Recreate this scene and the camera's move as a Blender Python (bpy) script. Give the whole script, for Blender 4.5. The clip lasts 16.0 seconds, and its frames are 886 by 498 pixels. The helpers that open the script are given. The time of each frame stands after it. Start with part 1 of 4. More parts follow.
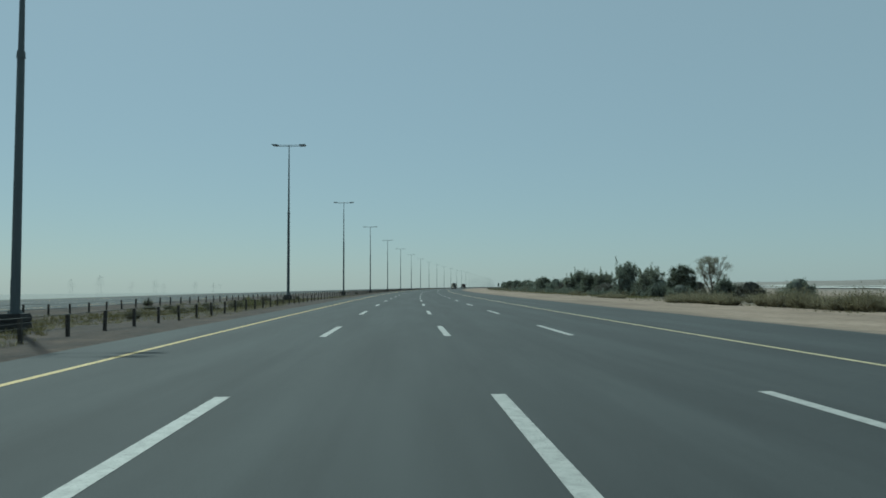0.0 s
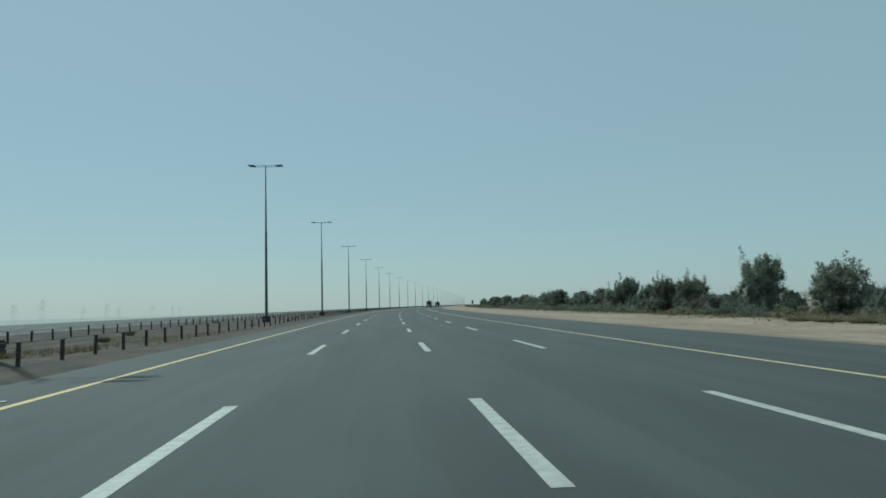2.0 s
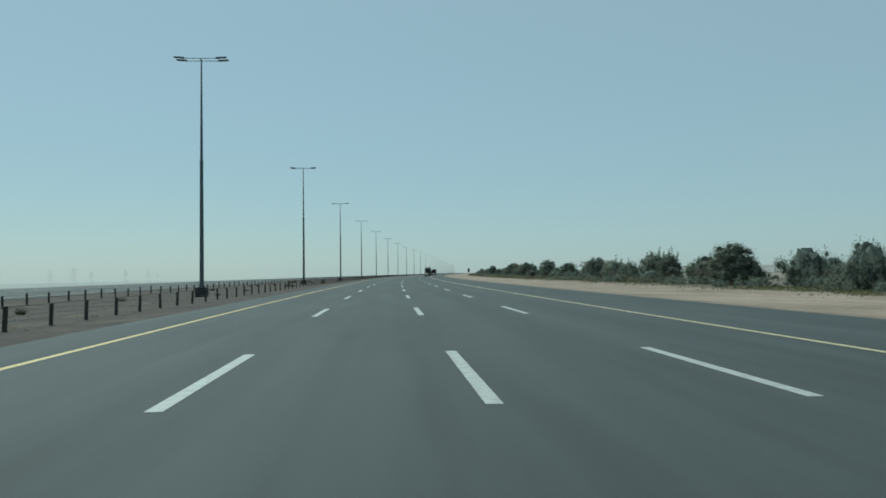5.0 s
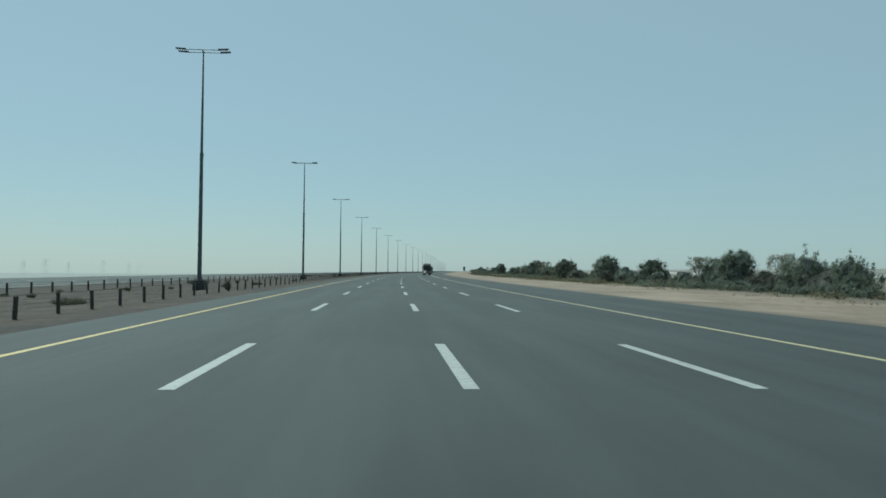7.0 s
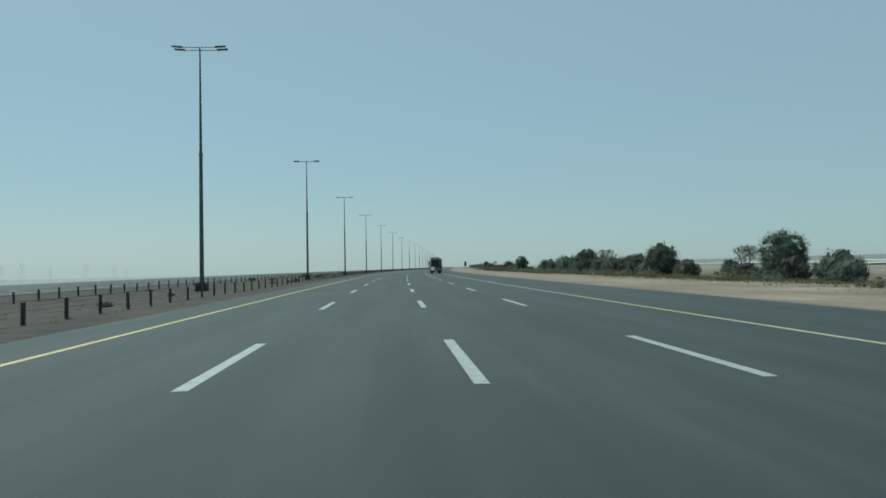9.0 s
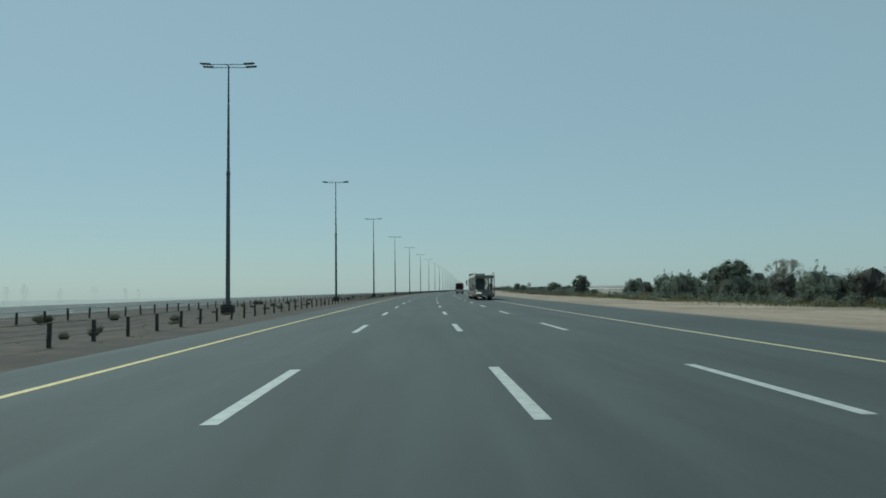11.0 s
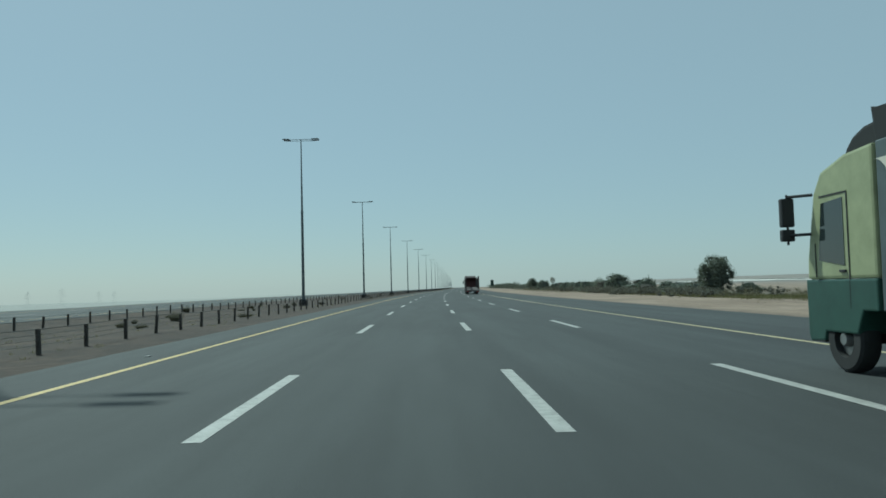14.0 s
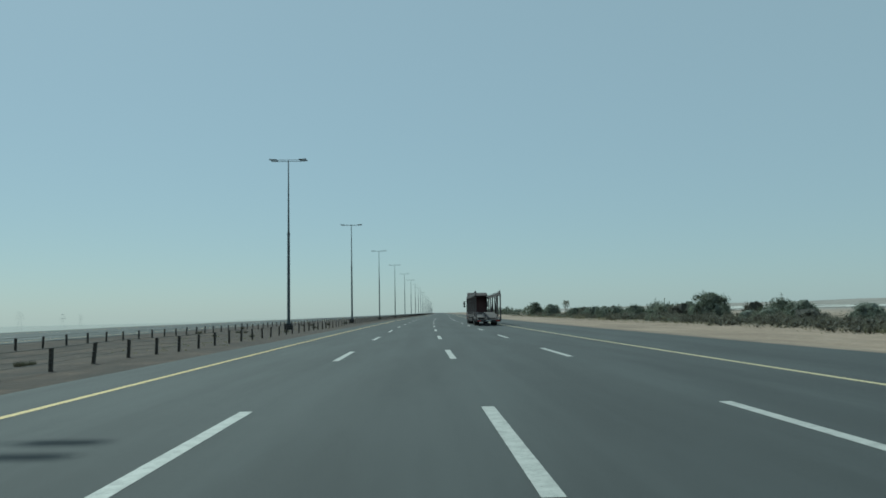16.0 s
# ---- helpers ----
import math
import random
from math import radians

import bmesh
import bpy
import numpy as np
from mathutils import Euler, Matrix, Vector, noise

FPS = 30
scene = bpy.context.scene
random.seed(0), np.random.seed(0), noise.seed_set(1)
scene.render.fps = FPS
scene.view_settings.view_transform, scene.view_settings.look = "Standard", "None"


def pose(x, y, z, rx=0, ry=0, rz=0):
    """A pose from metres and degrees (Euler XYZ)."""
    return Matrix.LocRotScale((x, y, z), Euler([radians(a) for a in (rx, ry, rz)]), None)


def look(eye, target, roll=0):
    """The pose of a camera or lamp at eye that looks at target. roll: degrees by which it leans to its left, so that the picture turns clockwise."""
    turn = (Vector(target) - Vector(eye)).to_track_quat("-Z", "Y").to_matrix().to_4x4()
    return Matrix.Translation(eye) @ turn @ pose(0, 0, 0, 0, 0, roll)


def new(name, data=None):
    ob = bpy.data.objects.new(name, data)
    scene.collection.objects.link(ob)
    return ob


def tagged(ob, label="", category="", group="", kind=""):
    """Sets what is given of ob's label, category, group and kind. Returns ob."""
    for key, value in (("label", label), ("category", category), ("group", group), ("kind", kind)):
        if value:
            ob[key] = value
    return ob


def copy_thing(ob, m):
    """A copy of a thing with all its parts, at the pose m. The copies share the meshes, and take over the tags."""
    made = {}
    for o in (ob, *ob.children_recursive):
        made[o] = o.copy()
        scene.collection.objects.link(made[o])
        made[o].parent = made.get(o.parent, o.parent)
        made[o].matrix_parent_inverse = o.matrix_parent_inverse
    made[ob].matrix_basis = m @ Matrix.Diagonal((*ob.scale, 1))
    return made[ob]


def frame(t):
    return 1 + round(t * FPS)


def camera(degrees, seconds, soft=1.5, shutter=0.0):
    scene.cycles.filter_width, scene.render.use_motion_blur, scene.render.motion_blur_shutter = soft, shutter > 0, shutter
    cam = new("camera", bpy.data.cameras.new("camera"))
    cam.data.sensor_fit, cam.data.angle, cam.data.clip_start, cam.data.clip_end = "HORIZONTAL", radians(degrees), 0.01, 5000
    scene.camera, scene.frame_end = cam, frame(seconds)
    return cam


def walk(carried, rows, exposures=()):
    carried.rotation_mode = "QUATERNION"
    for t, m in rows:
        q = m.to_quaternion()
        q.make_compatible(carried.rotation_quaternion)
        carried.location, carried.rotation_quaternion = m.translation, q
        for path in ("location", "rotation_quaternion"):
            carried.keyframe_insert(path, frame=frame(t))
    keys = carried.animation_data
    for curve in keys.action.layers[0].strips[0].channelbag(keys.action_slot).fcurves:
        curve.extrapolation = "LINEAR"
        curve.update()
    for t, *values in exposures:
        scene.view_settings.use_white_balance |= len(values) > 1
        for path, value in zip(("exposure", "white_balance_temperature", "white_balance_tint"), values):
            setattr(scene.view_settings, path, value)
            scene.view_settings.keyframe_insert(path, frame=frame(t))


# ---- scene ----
# ---- road axis: s metres along it, u metres to its right, bending gently right and then straight ----
AXIS_S = np.arange(-1600.0, 5200.0, 2.0)
BEND_S = [-100, 70, 240, 410, 580, 750, 920, 1090, 1260]
BEND_K = [2.07e-4, 1.98e-4, 2.17e-4, 1.95e-4, 2.20e-4, 1.37e-4, -0.48e-4, -0.37e-4, -0.05e-4]
AXIS_H = np.cumsum(np.interp(AXIS_S, BEND_S, BEND_K, left=0.0, right=0.0)) * 2.0
ZERO = int(np.searchsorted(AXIS_S, 0.0))
AXIS_H -= AXIS_H[ZERO]
AXIS_X = np.cumsum(np.sin(AXIS_H)) * 2.0
AXIS_Y = np.cumsum(np.cos(AXIS_H)) * 2.0
AXIS_X -= AXIS_X[ZERO]
AXIS_Y -= AXIS_Y[ZERO]


def heading(s):
    """Radians by which the road has turned right of +y at s."""
    return float(np.interp(s, AXIS_S, AXIS_H))


def road_at(s, u, z=0.0):
    h = np.interp(s, AXIS_S, AXIS_H)
    return Vector((float(np.interp(s, AXIS_S, AXIS_X) + u * np.cos(h)),
                   float(np.interp(s, AXIS_S, AXIS_Y) - u * np.sin(h)), z))


def road_pose(s, u, z=0.0, turn=0.0):
    """A pose standing at (s, u): +y along the road, +x to its right."""
    p = road_at(s, u, z)
    return pose(p.x, p.y, p.z, 0, 0, -math.degrees(heading(s)) + turn)


# ---- camera and its drive ----
EYE = 1.44
cam = camera(59.78, 16.0, soft=1.7)
# seconds, s, u, degrees right of the road, degrees up, degrees of lean
DRIVE = [
    (0.0, 1.47, -1.262, 3.004, 2.803, -0.197),
    (0.5, 19.14, -1.250, 4.089, 3.834, -0.208),
    (1.0, 36.78, -1.319, 5.345, 4.116, -0.257),
    (1.5, 54.36, -1.356, 5.394, 3.771, -0.752),
    (2.0, 72.01, -1.386, 4.690, 4.121, -1.277),
    (2.5, 89.63, -1.410, 3.499, 4.370, -1.341),
    (3.0, 107.22, -1.425, 2.776, 3.249, -0.607),
    (3.5, 124.83, -1.345, 3.135, 1.547, -0.685),
    (6.0, 212.97, -1.135, 4.738, 2.230, -0.138),
    (6.5, 230.76, -1.103, 4.661, 2.446, 0.182),
    (7.0, 248.65, -1.065, 4.320, 1.623, 0.542),
    (7.5, 266.55, -1.038, 4.365, 1.218, -0.004),
    (8.0, 284.54, -1.051, 4.305, 1.189, -0.749),
    (10.5, 375.20, -1.253, 3.278, 2.468, -1.043),
    (11.0, 393.52, -1.343, 1.835, 3.014, -0.648),
    (11.5, 411.56, -1.373, 1.177, 2.891, -0.731),
    (12.0, 429.84, -1.416, 1.166, 2.663, -0.527),
    (12.5, 448.03, -1.428, 1.085, 2.819, -1.029),
    (13.0, 466.01, -1.466, 1.103, 2.848, -0.605),
    (13.5, 484.30, -1.416, 1.092, 2.940, -0.906),
    (14.0, 502.44, -1.335, 1.383, 2.870, -1.441),
    (14.5, 520.56, -1.286, 1.534, 3.082, -1.003),
    (15.0, 539.01, -1.188, 1.756, 3.787, -0.566),
    (15.5, 557.16, -1.077, 1.811, 4.519, -0.520),
    (16.0, 575.22, -1.029, 1.985, 4.702, -1.033),
]
rows = []
for t, s, u, right, up, lean in DRIVE:
    eye = road_at(s, u, EYE)
    a, p = heading(s) + radians(right), radians(up)
    aim = eye + Vector((math.sin(a) * math.cos(p), math.cos(a) * math.cos(p), math.sin(p)))
    rows.append((t, look(eye, aim, lean)))
# the phone's exposure drifts a little
walk(cam, rows, exposures=[(t, stops, 5460, -14.5) for t, stops in (
    (0.0, -0.14), (0.4, 0.03), (0.9, 0.08), (1.5, 0.10), (2.2, -0.06), (2.6, -0.10), (3.0, 0.0), (3.5, 0.10), (6.0, 0.05), (6.5, 0.03), (7.2, 0.12),
    (8.0, 0.12), (9.4, 0.0), (10.5, -0.06), (11.2, -0.03), (12.5, -0.05), (13.0, 0.03), (14.0, 0.04), (15.0, 0.0), (16.0, 0.02))])

# ---- daylight: sun ahead to the left, hazy sky ----
SUN_UP, SUN_LEFT = 48.0, 28.0
world = bpy.data.worlds.new("hazy_sky")
scene.world = world
world.use_nodes = True
wn = world.node_tree
sky = wn.nodes.new("ShaderNodeTexSky")
sky.sky_type = "NISHITA"
sky.sun_disc = False
sky.sun_elevation = radians(SUN_UP)
sky.sun_rotation = radians(-SUN_LEFT)
sky.air_density, sky.dust_density, sky.ozone_density = 1.0, 0.5, 1.5
# thin veil of dust over the clear sky
veil = wn.nodes.new("ShaderNodeMixRGB")
veil.inputs[0].default_value = 0.78
veil.inputs[2].default_value = (3.62, 3.98, 4.18, 1)
wn.links.new(sky.outputs[0], veil.inputs[1])
wn.links.new(veil.outputs[0], wn.nodes["Background"].inputs[0])
wn.nodes["Background"].inputs[1].default_value = 0.10
sun = new("sun", bpy.data.lights.new("sun", "SUN"))
sun.data.energy, sun.data.angle, sun.data.color = 3.2, radians(0.8), (1.0, 0.95, 0.86)
sun.matrix_world = look((0, 0, 0), (math.sin(radians(SUN_LEFT)) * math.cos(radians(SUN_UP)),
                                    -math.cos(radians(SUN_LEFT)) * math.cos(radians(SUN_UP)), -math.sin(radians(SUN_UP))))


# ---- materials ----
def material(name, rough=0.8, metal=0.0):
    m = bpy.data.materials.new(name)
    m.use_nodes = True
    b = m.node_tree.nodes["Principled BSDF"]
    b.inputs["Roughness"].default_value = rough
    b.inputs["Metallic"].default_value = metal
    return m, m.node_tree, b


def node(nt, kind, **values):
    n = nt.nodes.new(kind)
    for k, v in values.items():
        n.inputs[k.replace("_", " ")].default_value = v
    return n


def ramp(nt, fac, stops):
    r = nt.nodes.new("ShaderNodeValToRGB")
    while len(r.color_ramp.elements) < len(stops):
        r.color_ramp.elements.new(0.5)
    for e, (at, c) in zip(r.color_ramp.elements, stops):
        e.position, e.color = at, (*c, 1)
    nt.links.new(fac, r.inputs[0])
    return r.outputs[0]


def mixed(nt, fac, a, b, how="MIX"):
    m = nt.nodes.new("ShaderNodeMixRGB")
    m.blend_type = how
    for i, v in enumerate((fac, a, b)):
        if hasattr(v, "links"):
            nt.links.new(v, m.inputs[i])
        else:
            m.inputs[i].default_value = v if i == 0 else (*v, 1)
    return m.outputs[0]


def place(nt, scale=(1, 1, 1), uv=False):
    c = nt.nodes.new("ShaderNodeTexCoord")
    m = nt.nodes.new("ShaderNodeMapping")
    m.inputs["Scale"].default_value = scale
    nt.links.new(c.outputs["UV" if uv else "Object"], m.inputs[0])
    return m.outputs[0]


def grain(nt, where, scale, detail=4.0, rough=0.6):
    n = node(nt, "ShaderNodeTexNoise", Scale=scale, Detail=detail, Roughness=rough)
    nt.links.new(where, n.inputs["Vector"])
    return n.outputs[0]


def bumped(nt, bsdf, height, strength, distance):
    b = node(nt, "ShaderNodeBump", Strength=strength, Distance=distance)
    nt.links.new(height, b.inputs["Height"])
    nt.links.new(b.outputs[0], bsdf.inputs["Normal"])


def plain(name, color, rough=0.7, metal=0.0, wear=0.25, scale=6.0, bump=0.0):
    """A surface of one colour with soft stains and fine grain."""
    m, nt, b = material(name, rough, metal)
    w = place(nt)
    dark = tuple(c * (1 - wear) for c in color)
    light = tuple(min(1, c * (1 + wear * 0.5)) for c in color)
    c = ramp(nt, grain(nt, w, scale, 6), [(0.3, dark), (0.7, light)])
    c = mixed(nt, 0.15, c, ramp(nt, grain(nt, w, scale * 14, 3), [(0.35, dark), (0.65, light)]))
    nt.links.new(c, b.inputs["Base Color"])
    if bump:
        bumped(nt, b, grain(nt, w, scale * 10, 4), 0.4, bump)
    return m


def asphalt():
    m, nt, b = material("asphalt", 0.86)
    road = place(nt, uv=True)
    streak = place(nt, (1.0, 0.012, 1.0), uv=True)
    base = ramp(nt, grain(nt, road, 60.0, 6, 0.75), [(0.3, (0.0245, 0.0275, 0.0285)), (0.7, (0.056, 0.0615, 0.0625))])
    wheel = ramp(nt, grain(nt, streak, 0.9, 3), [(0.35, (0.83, 0.83, 0.83)), (0.65, (1.11, 1.105, 1.09))])
    c = mixed(nt, 1.0, base, wheel, "MULTIPLY")
    blot = ramp(nt, grain(nt, place(nt, (0.5, 0.06, 1.0), uv=True), 1.2, 5), [(0.40, (0.8, 0.8, 0.8)), (0.60, (1.1, 1.1, 1.1))])
    c = mixed(nt, 1.0, c, blot, "MULTIPLY")
    nt.links.new(c, b.inputs["Base Color"])
    bumped(nt, b, grain(nt, road, 90.0, 3), 0.5, 0.006)
    return m


def road_paint(name, color, worn):
    m, nt, b = material(name, 0.65)
    road = place(nt, uv=True)
    c = ramp(nt, grain(nt, road, 5.0, 6, 0.7), [(0.36, tuple(x * 0.70 for x in color)), (0.58, color)])
    chips = ramp(nt, grain(nt, road, 38.0, 5, 0.75), [(worn, (0.09, 0.09, 0.09)), (worn + 0.06, (1, 1, 1))])
    nt.links.new(mixed(nt, 1.0, c, chips, "MULTIPLY"), b.inputs["Base Color"])
    return m


def step_over(nt, value, a, b, top=1.0):
    """Rises from 0 at a to top at b."""
    r = nt.nodes.new("ShaderNodeMapRange")
    nt.links.new(value, r.inputs[0])
    for k, v in zip((1, 2, 3, 4), (a, b, 0.0, top) if a < b else (b, a, top, 0.0)):
        r.inputs[k].default_value = v
    return r.outputs[0]


def sand():
    m, nt, b = material("sand", 0.95)
    w = place(nt)
    split = nt.nodes.new("ShaderNodeSeparateXYZ")
    nt.links.new(place(nt, uv=True), split.inputs[0])
    wob = nt.nodes.new("ShaderNodeMath")
    wob.operation = "MULTIPLY_ADD"
    nt.links.new(grain(nt, w, 0.35, 5, 0.65), wob.inputs[0])
    wob.inputs[1].default_value = 3.0
    nt.links.new(split.outputs[0], wob.inputs[2])
    across = wob.outputs[0]
    c = ramp(nt, grain(nt, w, 0.09, 8, 0.66), [(0.32, (0.190, 0.138, 0.100)), (0.52, (0.280, 0.210, 0.157)), (0.70, (0.375, 0.290, 0.225))])
    # brown gravel beside the asphalt
    gravel = ramp(nt, grain(nt, w, 0.5, 7, 0.7), [(0.35, (0.105, 0.082, 0.062)), (0.65, (0.215, 0.165, 0.125))])
    c = mixed(nt, step_over(nt, across, 17.0, 14.6, 0.85), c, gravel)
    # stony brown soil in the median
    soil = ramp(nt, grain(nt, w, 0.30, 8, 0.68), [(0.34, (0.020, 0.0125, 0.008)), (0.52, (0.047, 0.029, 0.0185)), (0.68, (0.086, 0.055, 0.036))])
    c = mixed(nt, step_over(nt, across, -6.2, -7.8), c, soil)
    # scrubby verge of the far carriageway, then flats with haze painted into their colour
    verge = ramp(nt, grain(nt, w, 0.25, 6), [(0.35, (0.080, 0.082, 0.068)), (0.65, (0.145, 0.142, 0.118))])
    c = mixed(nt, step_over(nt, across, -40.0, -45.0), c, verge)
    hazed_flats = ramp(nt, grain(nt, w, 0.02, 6), [(0.35, (0.30, 0.305, 0.290)), (0.65, (0.37, 0.375, 0.355))])
    c = mixed(nt, step_over(nt, across, -58.0, -74.0), c, hazed_flats)
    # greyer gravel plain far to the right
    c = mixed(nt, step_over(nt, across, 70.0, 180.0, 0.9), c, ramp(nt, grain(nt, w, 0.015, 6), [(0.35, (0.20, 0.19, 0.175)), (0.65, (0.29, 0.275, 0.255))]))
    # litter and darker ground among the trees
    band = nt.nodes.new("ShaderNodeMath")
    band.operation = "MULTIPLY"
    nt.links.new(step_over(nt, across, 31.0, 37.5, 0.85), band.inputs[0])
    nt.links.new(step_over(nt, across, 90.0, 48.0), band.inputs[1])
    c = mixed(nt, band.outputs[0], c, ramp(nt, grain(nt, w, 0.4, 6), [(0.35, (0.075, 0.062, 0.042)), (0.65, (0.150, 0.122, 0.085))]))
    pebbles = ramp(nt, grain(nt, w, 2.4, 8, 0.7), [(0.32, (0.68, 0.66, 0.62)), (0.60, (1.08, 1.08, 1.08))])
    c = mixed(nt, 1.0, c, pebbles, "MULTIPLY")
    # faint tyre streaks along the verge
    tracks = ramp(nt, grain(nt, place(nt, (0.7, 0.05, 1), uv=True), 1.1, 5, 0.6), [(0.38, (0.82, 0.80, 0.77)), (0.60, (1.05, 1.05, 1.05))])
    c = mixed(nt, 0.55, c, tracks, "MULTIPLY")
    nt.links.new(c, b.inputs["Base Color"])
    bumped(nt, b, grain(nt, w, 1.8, 8, 0.7), 0.7, 0.08)
    return m


def foliage(name, dark, light):
    m, nt, b = material(name, 0.7)
    g = nt.nodes.new("ShaderNodeNewGeometry")
    o = nt.nodes.new("ShaderNodeObjectInfo")
    c = ramp(nt, g.outputs["Random Per Island"], [(0.0, dark), (1.0, light)])
    tone = ramp(nt, o.outputs["Random"], [(0.0, (0.8, 0.78, 0.7)), (1.0, (1.15, 1.12, 1.1))])
    c = mixed(nt, 1.0, c, tone, "MULTIPLY")
    nt.links.new(c, b.inputs["Base Color"])
    # thin leaves let some of the light through
    thin = nt.nodes.new("ShaderNodeBsdfTranslucent")
    nt.links.new(mixed(nt, 1.0, c, (1.25, 1.28, 1.12), "MULTIPLY"), thin.inputs[0])
    both = nt.nodes.new("ShaderNodeMixShader")
    both.inputs[0].default_value = 0.5
    nt.links.new(b.outputs[0], both.inputs[1])
    nt.links.new(thin.outputs[0], both.inputs[2])
    nt.links.new(both.outputs[0], nt.nodes["Material Output"].inputs[0])
    return m


ASPHALT = asphalt()
WHITE = road_paint("white_road_paint", (0.41, 0.405, 0.38), 0.35)
YELLOW = road_paint("yellow_road_paint", (0.56, 0.40, 0.13), 0.35)
# right line: the same yellow with windscreen glare mixed into its colour
PALE_YELLOW = road_paint("glare_yellow_road_paint", (0.52, 0.44, 0.25), 0.36)
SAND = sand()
GALV = plain("weathered_galvanised_steel", (0.100, 0.120, 0.128), 0.6, 0.3, 0.15, 1.2)
POST = plain("dark_dusty_post", (0.050, 0.044, 0.036), 0.7, 0.1, 0.45, 5.0)
DARKBASE = plain("black_painted_plinth", (0.025, 0.026, 0.026), 0.8, 0.0, 0.4, 4.0, 0.01)
CABLE = plain("dull_steel_wire", (0.045, 0.046, 0.044), 0.7, 0.2, 0.2, 5.0)
LENS = plain("lamp_glass", (0.35, 0.36, 0.36), 0.2, 0.0, 0.1, 4.0)
BARK = plain("grey_brown_bark", (0.13, 0.105, 0.08), 0.9, 0.0, 0.45, 5.0, 0.02)
LEAF_DARK = foliage("dull_green_leaves", (0.118, 0.138, 0.122), (0.200, 0.224, 0.192))
LEAF_GREY = foliage("grey_green_leaves", (0.146, 0.164, 0.144), (0.238, 0.256, 0.222))
LEAF_OLIVE = foliage("dusty_olive_twigs", (0.150, 0.136, 0.100), (0.250, 0.228, 0.172))
LEAF_BROWN = foliage("dusty_brown_twigs", (0.100, 0.100, 0.090), (0.172, 0.168, 0.148))
LEAF_TWIG = foliage("grey_brown_twigs", (0.150, 0.148, 0.120), (0.240, 0.232, 0.190))
LEAF_DRY = foliage("dry_brown_twigs", (0.140, 0.128, 0.088), (0.240, 0.220, 0.158))
LEAF_SCRUB = foliage("dusty_dark_twigs", (0.050, 0.052, 0.040), (0.105, 0.100, 0.074))
LEAF_MEDIAN = foliage("olive_brown_grass", (0.084, 0.078, 0.046), (0.165, 0.145, 0.086))
LEAF_GRASS = foliage("yellowed_grass", (0.086, 0.090, 0.044), (0.180, 0.170, 0.086))


# ---- building helpers ----
def mesh_of(name, verts, faces, mats, uvs=None, smooth=False):
    me = bpy.data.meshes.new(name)
    me.from_pydata([tuple(v) for v in verts], [], faces)
    for m in mats if isinstance(mats, (list, tuple)) else [mats]:
        me.materials.append(m)
    if uvs is not None:
        layer = me.uv_layers.new(name="UVMap")
        for loop in me.loops:
            layer.data[loop.index].uv = uvs[loop.vertex_index]
    if smooth:
        for f in me.polygons:
            f.use_smooth = True
    me.update()
    return me


def part(name, bm, mat, parent, label="", smooth=False):
    """Links a bmesh as one mesh object under a thing or part."""
    me = bpy.data.meshes.new(name)
    bm.to_mesh(me)
    bm.free()
    me.materials.append(mat)
    if smooth:
        for f in me.polygons:
            f.use_smooth = True
    ob = new(name, me)
    ob.parent = parent
    return tagged(ob, label)


def share(name, me, parent, m):
    ob = new(name, me)
    ob.parent = parent
    ob.matrix_basis = m
    return ob


def box(bm, x0, x1, y0, y1, z0, z1, bevel=0.0, slope=None):
    """A box from corner to corner, its edges rounded off by bevel."""
    r = bmesh.ops.create_cube(bm, size=1.0)
    vs = r["verts"]
    for v in vs:
        v.co = Vector((x0 + (v.co.x + 0.5) * (x1 - x0), y0 + (v.co.y + 0.5) * (y1 - y0), z0 + (v.co.z + 0.5) * (z1 - z0)))
        if slope:
            v.co.z += slope * (v.co.y - y0)
    if bevel:
        es = list({e for v in vs for e in v.link_edges})
        bmesh.ops.bevel(bm, geom=es, offset=bevel, segments=2, affect="EDGES", profile=0.6)
    return vs


def tube(bm, a, b, r0, r1=None, sides=8, caps=True):
    """A tapered round bar from a to b."""
    a, b = Vector(a), Vector(b)
    r1 = r0 if r1 is None else r1
    q = (b - a).to_track_quat("Z", "Y").to_matrix().to_4x4()
    res = bmesh.ops.create_cone(bm, cap_ends=caps, segments=sides, radius1=r0, radius2=max(r1, 0.0005), depth=(b - a).length,
                                matrix=Matrix.Translation((a + b) / 2) @ q)
    return res["verts"]


def strip(name, s0, s1, u0, u1, z, mat, step=6.0, crown=None):
    """A ribbon of surface along the road, with u and s as its texture space."""
    n = max(1, int(math.ceil((s1 - s0) / step)))
    us = [u0, u1] if crown is None else crown
    verts, faces, uvs = [], [], []
    for i in range(n + 1):
        s = s0 + (s1 - s0) * i / n
        for u in us:
            verts.append(road_at(s, u, z))
            uvs.append((u, s))
    k = len(us)
    for i in range(n):
        for j in range(k - 1):
            a = i * k + j
            faces.append((a, a + 1, a + k + 1, a + k))
    return mesh_of(name, verts, faces, mat, uvs)


